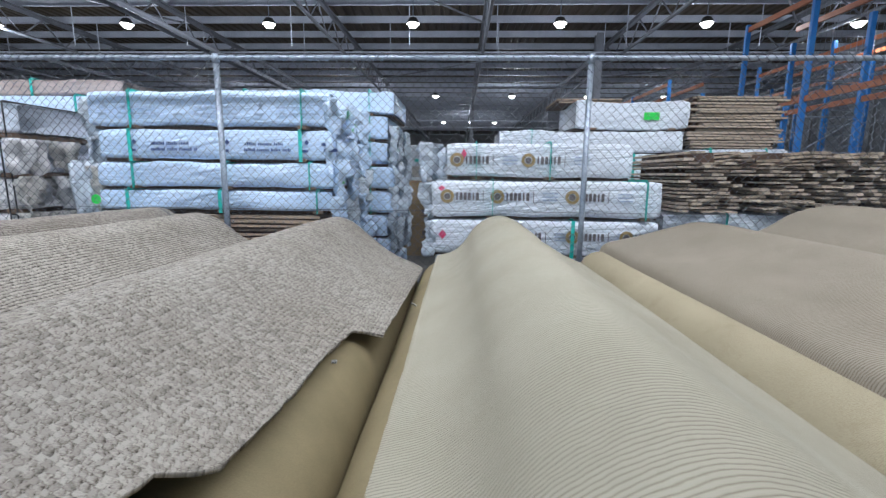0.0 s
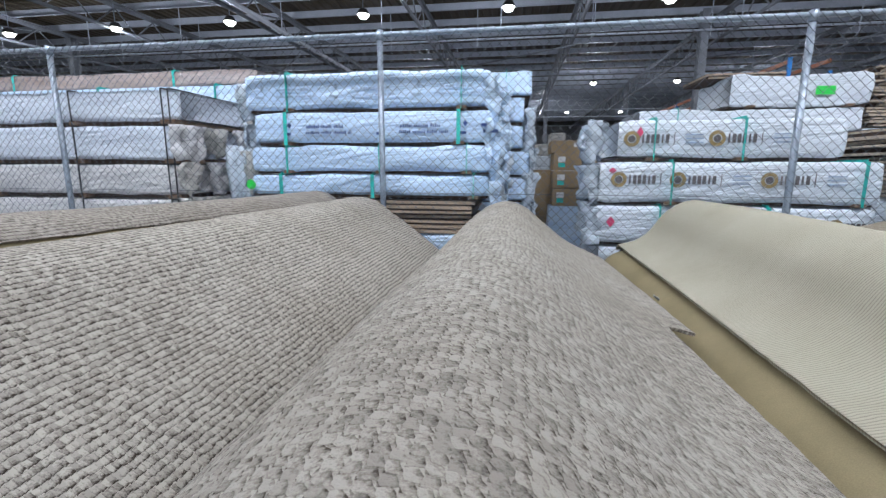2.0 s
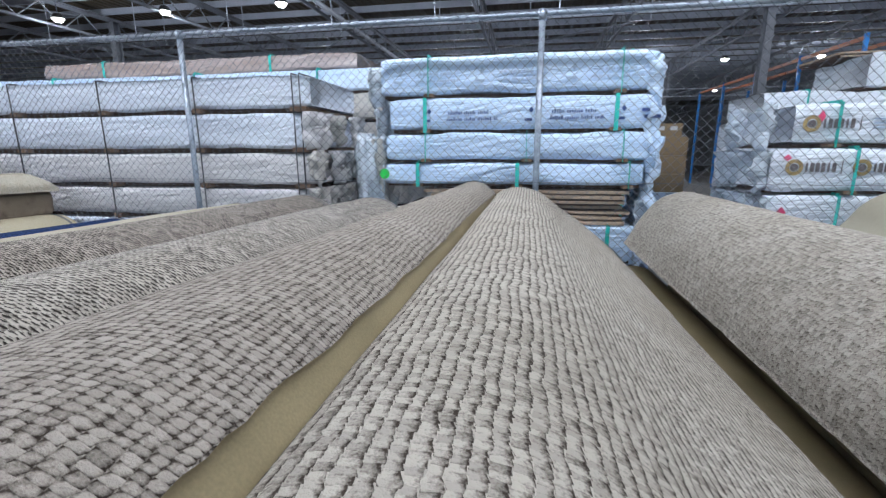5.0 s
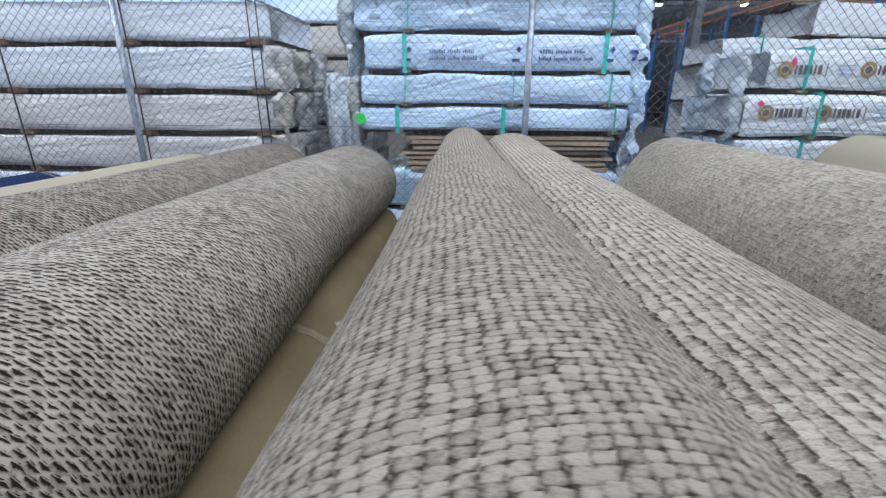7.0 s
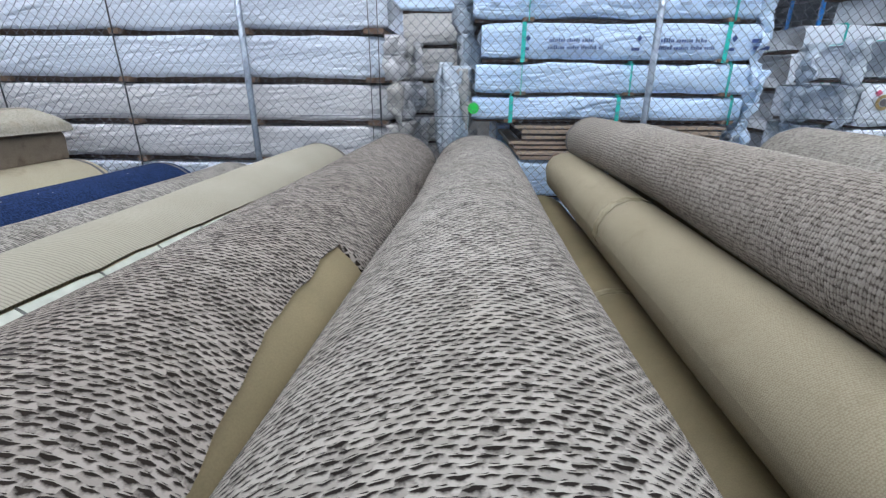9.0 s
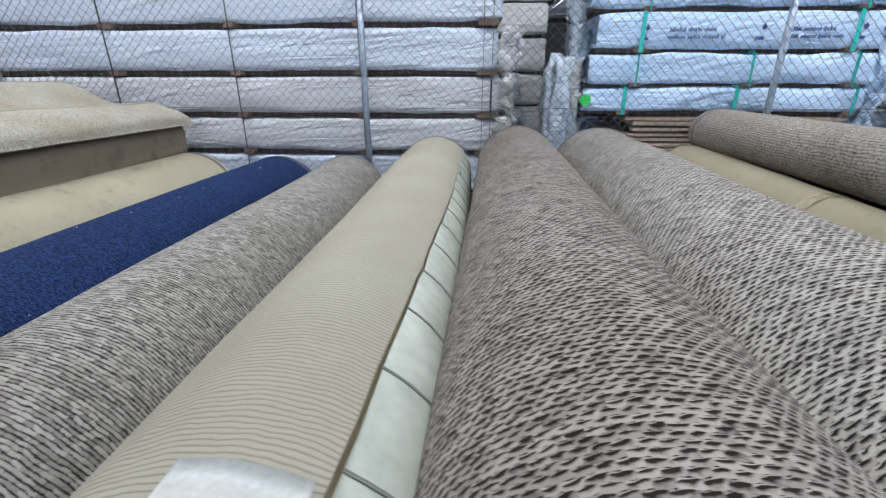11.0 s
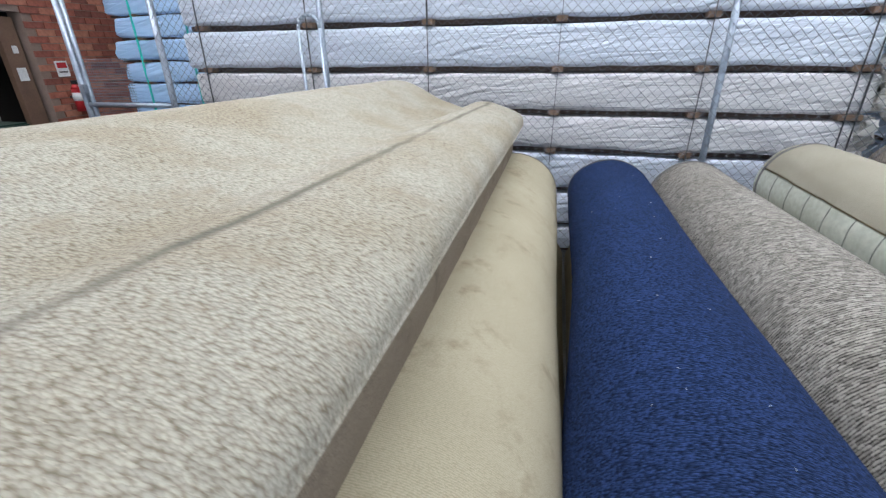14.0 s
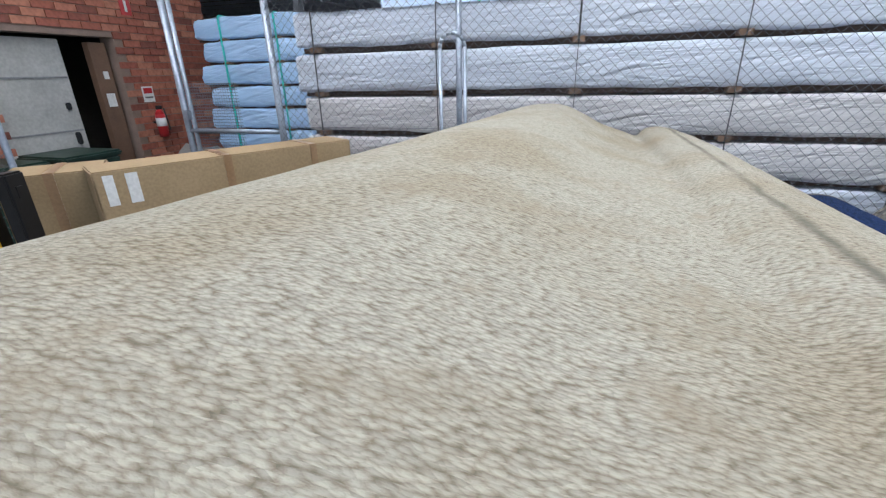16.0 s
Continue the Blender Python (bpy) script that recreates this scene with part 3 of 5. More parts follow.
def printed(ob, items, material_default):
    """Print on a pack's front: (kind, x, z, w, h, material) in the pack's own metres."""
    for kind, x, z, w, h, mt in items:
        if kind == "bar" and w > 0.25:
            tagged(part("print", word_bars(x, z, w, h, -0.016, mt or material_default), ob), kind="stuff")
        elif kind == "bar":
            part("print", flat_plate("print", rect(x, z, w, h), -0.013, mt or material_default), ob)
        elif kind == "ring":
            part("print", ring_plate("print", x, z, w, -0.0165, mt or material_default), ob)
        elif kind == "dot":
            part("print", ring_plate("print", x, z, w, -0.0165, mt or material_default, 0.05), ob)
        elif kind == "leaf":
            part("print", flat_plate("print", [(x, z - h / 2), (x + w / 2, z), (x, z + h / 2), (x - w / 2, z)], -0.013, mt or material_default), ob)


def board_pack(x0, x1, y0, ly, z0, z1, label, rows, seed, material=None, ragged=0.12, name="board_stack", board_w=0.1, gaps=0.35, along="x"):
    """Unwrapped boards in layers; along x: long sides show, along y: the ends show."""
    r = random.Random(seed)
    ob = empty(name, (x0 + x1) / 2, y0, z0)
    lx, lz = x1 - x0, z1 - z0
    h = lz / rows
    inset = 0.9 if along == "x" else 0.6
    # near-black core stands for the shade between the boards
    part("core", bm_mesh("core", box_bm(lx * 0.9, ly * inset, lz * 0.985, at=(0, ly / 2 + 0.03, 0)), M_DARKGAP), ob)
    for i in range(rows):
        if along == "x":
            part("board", bm_mesh("board", box_bm(lx - r.random() * ragged, ly * (0.96 + 0.04 * r.random()), h * r.uniform(0.55, 0.75), 0.002,
                 at=((r.random() - 0.5) * ragged * 0.5, ly / 2 + r.uniform(-0.03, 0.02), i * h)), material or M_TIMBER), ob).matrix_basis = pose(0, 0, 0, 0, r.uniform(-0.4, 0.4), r.uniform(-1.0, 1.0))
        else:
            x = -lx / 2
            while x < lx / 2 - 0.05:
                w = board_w * r.uniform(0.8, 1.3)
                if r.random() > gaps:
                    bm = box_bm(w * 0.92, ly + r.uniform(-0.05, 0.12), h * r.uniform(0.45, 0.8), 0.0,
                                at=(x + w / 2, ly / 2 + r.uniform(-0.10, 0.02), i * h))
                    part("board", bm_mesh("board", bm, material or M_TIMBER_GREY), ob)
                x += w
    return tagged(ob, label, "timber stack")


NS = "blue-wrapped packs in one stack"
NS_L = "pale blue plastic-wrapped timber pack with teal straps"
PY = 3.94
z = 0.02
timber_pack(-3.2, -1.2, PY, 1.1, 0.04, 0.33, M_WRAP_BLUE, NS_L, [-2.95, -1.4], M_TEAL, 1, group=NS)
timber_pack(-3.2, -1.2, PY, 1.1, 0.34, 0.64, M_WRAP_BLUE, NS_L, [-2.95, -1.4], M_TEAL, 2, group=NS)
timber_pack(-3.2, -1.18, PY, 1.1, 0.65, 0.985, M_WRAP_BLUE, NS_L, [-2.95, -1.4], M_TEAL, 3, group=NS)
board_pack(-2.97, -1.25, PY + 0.02, 1.05, 0.99, 1.285, "bare sawn boards strapped under a wrapped pack", 7, 5, M_TIMBER)
timber_pack(-3.31, -1.15, PY, 1.1, 1.29, 1.49, M_WRAP_BLUE, NS_L, [-3.0, -2.15, -1.27], M_TEAL, 4, 0.024, NS)
timber_pack(-3.29, -1.13, PY, 1.1, 1.50, 1.735, M_WRAP_BLUE, NS_L, [-2.93, -2.08, -1.33], M_TEAL, 5, 0.026, NS)
p = timber_pack(-3.25, -1.1, PY, 1.1, 1.745, 2.02, M_WRAP_BLUE, NS_L + " and dark print", [-2.93, -1.40], M_TEAL, 6, 0.015, NS)
items = []
for dx in (-0.62, 0.22, 0.93):
    w = 0.42 if dx < 0.9 else 0.12
    items += [("leaf", dx - 0.1, 0.17, 0.04, 0.05, None), ("bar", dx - 0.12, 0.095, 0.06, 0.022, None), ("bar", dx + w / 2 + 0.02, 0.155, w * 0.82, 0.026, None), ("bar", dx + w / 2 + 0.05, 0.105, w, 0.026, None)]
printed(p, items, M_PRINT_BLUE)
p = timber_pack(-3.32, -1.15, PY, 1.1, 2.03, 2.345, M_WRAP_BLUE, NS_L + " and faded print", [-2.9, -1.38], M_TEAL, 7, 0.012, NS, sag=-0.004)
items = []
for dx in (-0.80, -0.12, 0.60):
    items += [("leaf", dx - 0.1, 0.20, 0.04, 0.05, None), ("bar", dx - 0.12, 0.12, 0.08, 0.02, None), ("bar", dx + 0.2, 0.18, 0.32, 0.02, None), ("bar", dx + 0.22, 0.125, 0.38, 0.02, None)]
printed(p, items, M_PRINT_FADED)

# long white packs further along the fence
LS = "long white packs in one stack"
LS_L = "long white plastic-wrapped timber pack with black straps"
levels = [(0.03, 0.275), (0.285, 0.60), (0.61, 0.935), (0.945, 1.245), (1.255, 1.575), (1.585, 1.93), (1.94, 2.25), (2.26, 2.52)]
for i, (za, zb) in enumerate(levels):
    off = 0.03 * math.sin(i * 2.1)
    lab = LS_L if i not in (3, 4) else LS_L.replace("white", "dull white")
    if i == 7:
        timber_pack(-9.3, -3.35, PY + 1.3, 1.1, za, zb, M_WRAP_BLUE, "pale blue wrapped pack on the stack behind", [-8.2, -6.1, -4.5], M_TEAL, 27, 0.012, LS)
        continue
    timber_pack(-9.55 + off, -3.98 + off, PY, 1.1, za, zb, M_WRAP_PINK if i in (3, 4) else M_WRAP_DULL, lab,
                [-9.35, -8.26, -7.19, -6.14, -5.1, -4.12, -4.05], M_BLACKSTRAP, 10 + i, 0.011, LS, strap_w=0.014, lift=0.045)
for i, (za, zb) in enumerate(levels[:7]):
    timber_pack(-9.2, -3.45, PY + 1.3, 1.1, za, zb, M_WRAP_GREY, "dull grey wrapped pack on the stack behind", [-8.2, -6.1, -4.5], M_BLACKSTRAP, 40 + i, 0.02, "grey wrapped packs behind")
timber_pack(-8.6, -4.1, PY + 1.5, 1.0, 2.53, 2.74, M_WRAP_BROWN, "brownish film-wrapped boards on top of the stack", [-7.6, -5.2], M_TEAL, 55, 0.02)

# packs with round emblems
IC = "emblem packs in one stack"
IC_L = "white wrapped timber pack with round gold emblems, teal straps"


def emblem_items(xs, zc, s=1.0):
    out = []
    for k, dx in enumerate(xs):
        out += [("ring", dx, zc, 0.060 * s, 0, M_PRINT_GOLD), ("dot", dx, zc, 0.028 * s, 0, M_PRINT_GREY), ("bar", dx + 0.315 * s, zc, 0.005, 0.10 * s, None)]
        for q in range(6):
            out.append(("bar", dx + (0.085 + 0.036 * q) * s, zc, (0.012 if q in (0, 4) else 0.024) * s, 0.066 * s, None))
        for q in range(3):
            out.append(("bar", dx + 0.46 * s, zc + (0.03 - 0.03 * q) * s, 0.13 * s, 0.01, M_PRINT_FADED))
    return out


for i, (za, zb) in enumerate(((0.03, 0.32), (0.33, 0.62))):
    timber_pack(-0.2, 1.8, PY, 1.1, za, zb, M_WRAP_WHITE, IC_L, [0.2, 1.4], M_TEAL, 60 + i, group=IC)
p = timber_pack(-0.22, 1.78, PY, 1.1, 0.63, 0.915, M_WRAP_WHITE, IC_L, [0.2, 1.4], M_TEAL, 62, group=IC)
p = timber_pack(-0.26, 1.76, PY, 1.1, 0.925, 1.255, M_WRAP_WHITE, IC_L, [0.22, 1.0], M_TEAL, 63, group=IC)
printed(p, emblem_items((-0.3, 0.25, 0.72), 0.19) + [("leaf", -0.9, 0.2, 0.07, 0.09, M_PRINT_PINK)], M_PRINT_GREY)
p = timber_pack(-0.25, 1.77, PY, 1.1, 1.265, 1.60, M_WRAP_WHITE, IC_L, [0.29, 1.62], M_TEAL, 64, group=IC)
printed(p, emblem_items((-0.87, -0.43, 0.22), 0.20) + [("leaf", -0.92, 0.27, 0.06, 0.05, M_PRINT_PINK)], M_PRINT_GREY)
p = timber_pack(-0.12, 1.5, PY + 0.02, 1.1, 1.61, 1.925, M_WRAP_WHITE, IC_L, [0.14, 0.78], M_TEAL, 65, group=IC)
printed(p, emblem_items((-0.72, -0.10), 0.17) + [("leaf", -0.66, 0.22, 0.05, 0.09, M_PRINT_PINK)], M_PRINT_GREY)
for i, (za, zb) in enumerate(((0.03, 0.5), (0.51, 1.0), (1.01, 1.5), (1.51, 1.93))):
    timber_pack(0.42, 2.8, 5.85, 1.0, za, zb, M_WRAP_WHITE, "white wrapped pack stacked behind", [0.8, 2.2], M_TEAL, 70 + i, 0.02, "white packs behind")
timber_pack(0.5, 2.82, 5.85, 1.0, 1.94, 2.22, M_WRAP_WHITE, "loosely draped white wrapped pack behind", [0.9], M_TEAL, 76, 0.03, sag=0.015)
p = timber_pack(1.45, 2.86, 5.84, 1.0, 2.225, 2.58, M_WRAP_WHITE, "sagging white wrapped pack with a green sticker", (), M_TEAL, 77, 0.04, sag=0.02)
part("sticker", flat_plate("sticker", rect(0.22, 0.17, 0.19, 0.09), -0.03, M_GREEN), p, "bright green sticker")
board_pack(1.2, 2.1, 6.0, 0.8, 2.585, 2.64, "few brown boards lying on a wrapped pack", 2, 33, M_TIMBER)

# bare board stacks
board_pack(2.0, 4.6, 4.25, 1.4, 1.33, 1.90, "weathered loose boards stacked with ragged ends out", 17, 11, M_TIMBER_GREY, along="y", gaps=0.5)
for i, (za, zb) in enumerate(((0.03, 0.45), (0.46, 0.88), (0.89, 1.31))):
    timber_pack(1.95, 4.7, 4.25, 1.4, za, zb, M_WRAP_WHITE, "white wrapped pack under loose boards", [2.5, 4.1], M_TEAL, 80 + i, 0.02, "packs under boards")
board_pack(2.9, 4.1, 5.95, 1.1, 2.02, 2.68, "brown sawn boards in an unwrapped square stack", 18, 12, M_TIMBER_GREY, ragged=0.3)
for i, (za, zb) in enumerate(((0.03, 0.5), (0.51, 1.0), (1.01, 1.5), (1.51, 2.01))):
    timber_pack(2.9, 4.2, 5.95, 1.1, za, zb, M_WRAP_WHITE, "white wrapped pack under brown boards", [3.2, 3.9], M_TEAL, 84 + i, 0.02, "packs under boards")

# ---- carpet rolls ----
YN, YF = -0.15, 3.6
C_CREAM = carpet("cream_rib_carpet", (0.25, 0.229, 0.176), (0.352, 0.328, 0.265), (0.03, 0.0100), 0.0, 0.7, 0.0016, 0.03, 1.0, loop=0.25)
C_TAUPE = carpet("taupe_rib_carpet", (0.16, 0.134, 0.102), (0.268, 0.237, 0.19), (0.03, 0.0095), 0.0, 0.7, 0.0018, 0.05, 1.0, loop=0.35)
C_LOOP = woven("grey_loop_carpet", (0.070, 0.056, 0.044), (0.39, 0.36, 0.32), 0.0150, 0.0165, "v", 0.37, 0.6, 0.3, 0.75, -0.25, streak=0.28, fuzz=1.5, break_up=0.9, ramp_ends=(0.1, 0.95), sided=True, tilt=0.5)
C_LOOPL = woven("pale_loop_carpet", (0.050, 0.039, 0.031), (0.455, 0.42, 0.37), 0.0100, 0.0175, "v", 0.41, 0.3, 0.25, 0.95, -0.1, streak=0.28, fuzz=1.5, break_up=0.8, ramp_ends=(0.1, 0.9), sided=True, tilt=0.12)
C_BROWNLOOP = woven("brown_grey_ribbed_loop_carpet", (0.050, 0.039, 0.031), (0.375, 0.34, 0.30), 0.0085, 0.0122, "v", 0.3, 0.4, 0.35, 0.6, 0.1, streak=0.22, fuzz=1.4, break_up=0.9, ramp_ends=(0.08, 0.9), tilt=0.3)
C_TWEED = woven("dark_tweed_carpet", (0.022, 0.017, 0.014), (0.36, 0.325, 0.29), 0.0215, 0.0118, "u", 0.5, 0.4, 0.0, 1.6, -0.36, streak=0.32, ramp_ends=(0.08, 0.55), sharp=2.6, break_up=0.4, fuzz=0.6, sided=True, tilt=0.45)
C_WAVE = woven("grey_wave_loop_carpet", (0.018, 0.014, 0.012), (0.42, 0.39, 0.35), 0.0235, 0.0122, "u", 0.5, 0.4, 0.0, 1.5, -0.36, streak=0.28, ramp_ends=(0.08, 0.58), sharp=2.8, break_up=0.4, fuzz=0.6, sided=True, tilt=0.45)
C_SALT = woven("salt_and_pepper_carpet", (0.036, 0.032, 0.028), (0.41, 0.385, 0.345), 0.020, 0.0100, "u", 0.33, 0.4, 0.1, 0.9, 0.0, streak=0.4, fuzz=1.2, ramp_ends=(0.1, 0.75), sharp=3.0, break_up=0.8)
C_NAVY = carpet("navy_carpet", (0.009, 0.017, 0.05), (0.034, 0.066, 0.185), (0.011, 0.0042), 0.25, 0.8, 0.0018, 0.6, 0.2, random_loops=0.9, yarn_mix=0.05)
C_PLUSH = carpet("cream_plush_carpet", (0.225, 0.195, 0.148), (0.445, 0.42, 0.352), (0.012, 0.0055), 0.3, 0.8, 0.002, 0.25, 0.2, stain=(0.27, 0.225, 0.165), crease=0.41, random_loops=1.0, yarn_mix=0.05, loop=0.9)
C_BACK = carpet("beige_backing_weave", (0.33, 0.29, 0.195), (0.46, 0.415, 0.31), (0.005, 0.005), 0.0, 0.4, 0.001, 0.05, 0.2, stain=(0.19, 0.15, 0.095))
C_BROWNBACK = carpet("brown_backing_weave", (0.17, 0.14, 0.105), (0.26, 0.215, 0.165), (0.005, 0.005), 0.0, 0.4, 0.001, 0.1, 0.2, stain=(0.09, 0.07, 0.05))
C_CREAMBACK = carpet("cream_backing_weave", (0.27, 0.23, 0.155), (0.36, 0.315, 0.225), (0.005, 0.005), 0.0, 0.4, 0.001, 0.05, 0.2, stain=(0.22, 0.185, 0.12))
M_BAND = surface("dark_selvedge", (0.10, 0.095, 0.095), (0.15, 0.145, 0.145), 9, 0.9, 0, 200, 0.4, 0.002)
M_HOOP = surface("hoop_tape", (0.16, 0.17, 0.15), (0.22, 0.23, 0.21), 9, 0.6, 0, 200, 0.2, 0.002)
M_WRAP_SLEEVE = surface("sleeve_film", (0.42, 0.44, 0.37), (0.56, 0.58, 0.50), 4.0, 0.25, 0, 30, 0.25, 0.004)


def roll_surface(name, cx_fn, radius_fn, a0_fn, a1_fn, material, thick=0.0, seed=0, nst=60, nar=56, ya=YN, yb=YF, taper=True, squash=1.0):
    """A sheet wrapped round an axis along y, between two angles (degrees, 90 is up); closed solid when thick > 0."""
    verts, uvs, faces = [], [], []
    layers = (0.0, -thick) if thick else (0.0,)
    stations = [ya + (yb - ya) * i / nst for i in range(nst + 1)]
    low, high = min(map(a0_fn, stations)), max(map(a1_fn, stations))
    for lay in layers:
        for i in range(nst + 1):
            yy = ya + (yb - ya) * i / nst
            cx, cz = cx_fn(yy)
            d = yb - yy
            tp = 1.0
            if taper and d < 0.10:
                tp = 1.0 - 0.16 * (1 - d / 0.10) ** 2
            a0, a1 = a0_fn(yy), a1_fn(yy)
            for j in range(nar + 1):
                ad = min(max(low + (high - low) * j / nar, a0), a1)
                a = radians(ad)
                r = radius_fn(ad, yy)
                r += 0.010 * noise.noise(Vector((math.cos(a) * 1.3 + seed * 3.1, yy * 0.9, math.sin(a) * 1.3)))
                r += 0.0025 * noise.noise(Vector((math.cos(a) * 5 + seed, yy * 4.0, math.sin(a) * 5)))
                r = r * tp + lay
                verts.append((cx + r * math.cos(a), yy, cz + r * squash * math.sin(a)))
                uvs.append((radians(ad) * radius_fn(90, yy), yy))
    row = nar + 1
    per = (nst + 1) * row
    for i in range(nst):
        for j in range(nar):
            q = (i * row + j, i * row + j + 1, (i + 1) * row + j + 1, (i + 1) * row + j)
            faces.append(q[::-1])
            if thick:
                faces.append(tuple(v + per for v in q))
    if thick:
        for i in range(nst):
            for j, f in ((0, 1), (nar, -1)):
                q = (i * row + j, (i + 1) * row + j, (i + 1) * row + j + per, i * row + j + per)
                faces.append(q[::f])
        for j in range(nar):
            for i, f in ((0, -1), (nst, 1)):
                q = (i * row + j, i * row + j + 1, i * row + j + 1 + per, i * row + j + per)
                faces.append(q[::f])
    return mesh_from(name, verts, faces, material, uvs, smooth=True)


def const(v):
    return lambda yy: v


def line(points, jag=0.0, seed=0):
    """Angle as a function of y through (y, angle) points, with a frayed edge."""
    ys, vs = zip(*points)

    def f(yy):
        return float(np.interp(yy, ys, vs)) + jag * (noise.noise(Vector((yy * 9, seed, 0))) + 0.6 * noise.noise(Vector((yy * 40, seed, 3))))
    return f


def carpet_roll(x, top, r, pile, label, a0=None, a1=None, x_near=None, top_near=None, seed=0, back=None, thick=0.013, squash=1.0, group="top layer of carpet rolls", oval=0.0, nst=60, grow=1.2):
    """A rolled carpet lying along y. x, top: at the far end; *_near: at the camera's end."""
    xn = x if x_near is None else x_near
    tn = top if top_near is None else top_near

    def centre(yy):
        k = (yy - YN) / (YF - YN)
        return xn + (x - xn) * k, tn + (top - tn) * k - r * squash * widen(yy)
    ob = empty("carpet_roll", 0, 0, 0)

    def widen(yy):
        return grow + (1 - grow) * min(1.0, max(0.0, (yy - YN) / 2.2))

    def rad_core(ad, yy):
        return (r * widen(yy) - thick) * (1 + oval * math.cos(radians(2 * ad)))

    def rad_pile(ad, yy):
        return r * widen(yy) * (1 + oval * math.cos(radians(2 * ad)))
    part("core", roll_surface("core", centre, rad_core, const(-180), const(180), back or M_BACKING, 0, seed, 40, 48, squash=squash), ob, "smooth olive-brown backing")
    part("end_face", end_face(centre(YF), r * 0.82, YF - 0.004, squash), ob, "spiral carpet edge")
    part("pile_layer", roll_surface("pile_layer", centre, rad_pile, a0 or const(-120), a1 or const(235), pile, thick, seed, nst, 64, squash=squash), ob, "outer layer of carpet pile")
    band = roll_surface("edge_band", centre, lambda ad, yy: rad_pile(ad, yy) + 0.003, const(-60), const(240), M_BAND, 0.002, seed, 3, 48, YF - 0.135, YF - 0.112, False, squash)
    part("edge_band", band, ob, "dull grey selvedge strip")
    return tagged(ob, label, "carpet roll", group)


def end_face(c, r, y, squash):
    bm = bmesh.new()
    n, turns = 140, 6
    inner = []
    for i in range(n):
        a = 2 * math.pi * turns * i / n
        rr = r * (0.15 + 0.85 * i / (n - 1))
        inner.append((rr * math.cos(a), rr * squash * math.sin(a)))
    ring = 40
    vs = [bm.verts.new((c[0] + r * math.cos(2 * math.pi * i / ring), y, c[1] + r * squash * math.sin(2 * math.pi * i / ring))) for i in range(ring)]
    bm.faces.new(vs)
    for i in range(n - 1):
        p, q = inner[i], inner[i + 1]
        k = 0.94
        quad = [bm.verts.new((c[0] + px, y + 0.006, c[1] + pz)) for px, pz in (p, q, (q[0] * k, q[1] * k), (p[0] * k, p[1] * k))]
        bm.faces.new(quad)
    return bm_mesh("end_face", bm, M_EDGE)


# upper layer, from the corner under the racks to the brick wall
def open_profile(ctrl, n):
    """n + 1 points along a smooth open curve, evenly spaced by length."""
    c = [Vector(p) for p in ctrl]
    c = [c[0] * 2 - c[1]] + c + [c[-1] * 2 - c[-2]]
    pts = []
    for i in range(1, len(c) - 2):
        p0, p1, p2, p3 = c[i - 1:i + 3]
        for k in range(12):
            t = k / 12
            pts.append(0.5 * ((2 * p1) + (p2 - p0) * t + (2 * p0 - 5 * p1 + 4 * p2 - p3) * t * t + (3 * p1 - p0 - 3 * p2 + p3) * t ** 3))
    pts.append(c[-2])
    run = np.concatenate([[0], np.cumsum([(q - p).length for p, q in zip(pts, pts[1:])])])
    s = np.linspace(0, run[-1], n + 1)
    return np.stack([np.interp(s, run, [p[0] for p in pts]), np.interp(s, run, [p[1] for p in pts])], 1), run[-1]


def loose_sheet(name, far, near, material, seed, first=None, last=None, thick=0.012, nst=120, nar=60, ya=YN, yb=YF, wave=0.008):
    """The loose outer sheet of a roll: a cross-section of x, z from one edge to the other, at the far and the near end."""
    pf, lf = open_profile(far, 200)
    pn, ln = open_profile(near, 200)
    base = np.linspace(0, 1, 201)
    verts, uvs, faces = [], [], []
    for lay in (0, 1):
        for i in range(nst + 1):
            yy = ya + (yb - ya) * i / nst
            k = min(1.0, max(0.0, (yy - YN) / (YF - YN)))
            prof = pn + (pf - pn) * k
            s0 = first(yy) if first else 0.0
            s1 = last(yy) if last else 1.0
            ss = np.clip(np.arange(nar + 1) / nar, s0, s1)
            xs, zs = np.interp(ss, base, prof[:, 0]), np.interp(ss, base, prof[:, 1])
            free = np.arange(nar + 1) / nar
            dx = np.gradient(np.interp(free, base, prof[:, 0]))
            dz = np.gradient(np.interp(free, base, prof[:, 1]))
            ln2 = np.hypot(dx, dz)
            nx, nz = -dz / ln2, dx / ln2
            if nz[len(nz) // 2] < 0:
                nx, nz = -nx, -nz
            d = yb - yy
            drop = 0.05 * (1 - d / 0.12) ** 2 if d < 0.12 else 0.0
            for j in range(nar + 1):
                w = wave * noise.noise(Vector((xs[j] * 2.5, yy * 0.9, seed))) + 0.003 * noise.noise(Vector((xs[j] * 9, yy * 4, seed + 5)))
                w -= drop + lay * thick
                verts.append((xs[j] + nx[j] * w, yy, zs[j] + nz[j] * w))
                uvs.append((ss[j] * (lf + ln) / 2, yy))
    row, per = nar + 1, (nst + 1) * (nar + 1)
    for i in range(nst):
        for j in range(nar):
            q = (i * row + j, i * row + j + 1, (i + 1) * row + j + 1, (i + 1) * row + j)
            faces += [q, tuple(v + per for v in q[::-1])]
        for j, f in ((0, -1), (nar, 1)):
            q = (i * row + j, (i + 1) * row + j, (i + 1) * row + j + per, i * row + j + per)
            faces.append(q[::f])
    for j in range(nar):
        for i, f in ((0, 1), (nst, -1)):
            q = (i * row + j, i * row + j + 1, i * row + j + 1 + per, i * row + j + per)
            faces.append(q[::f])
    me = mesh_from(name, verts, faces, material, uvs, smooth=True)
    return me


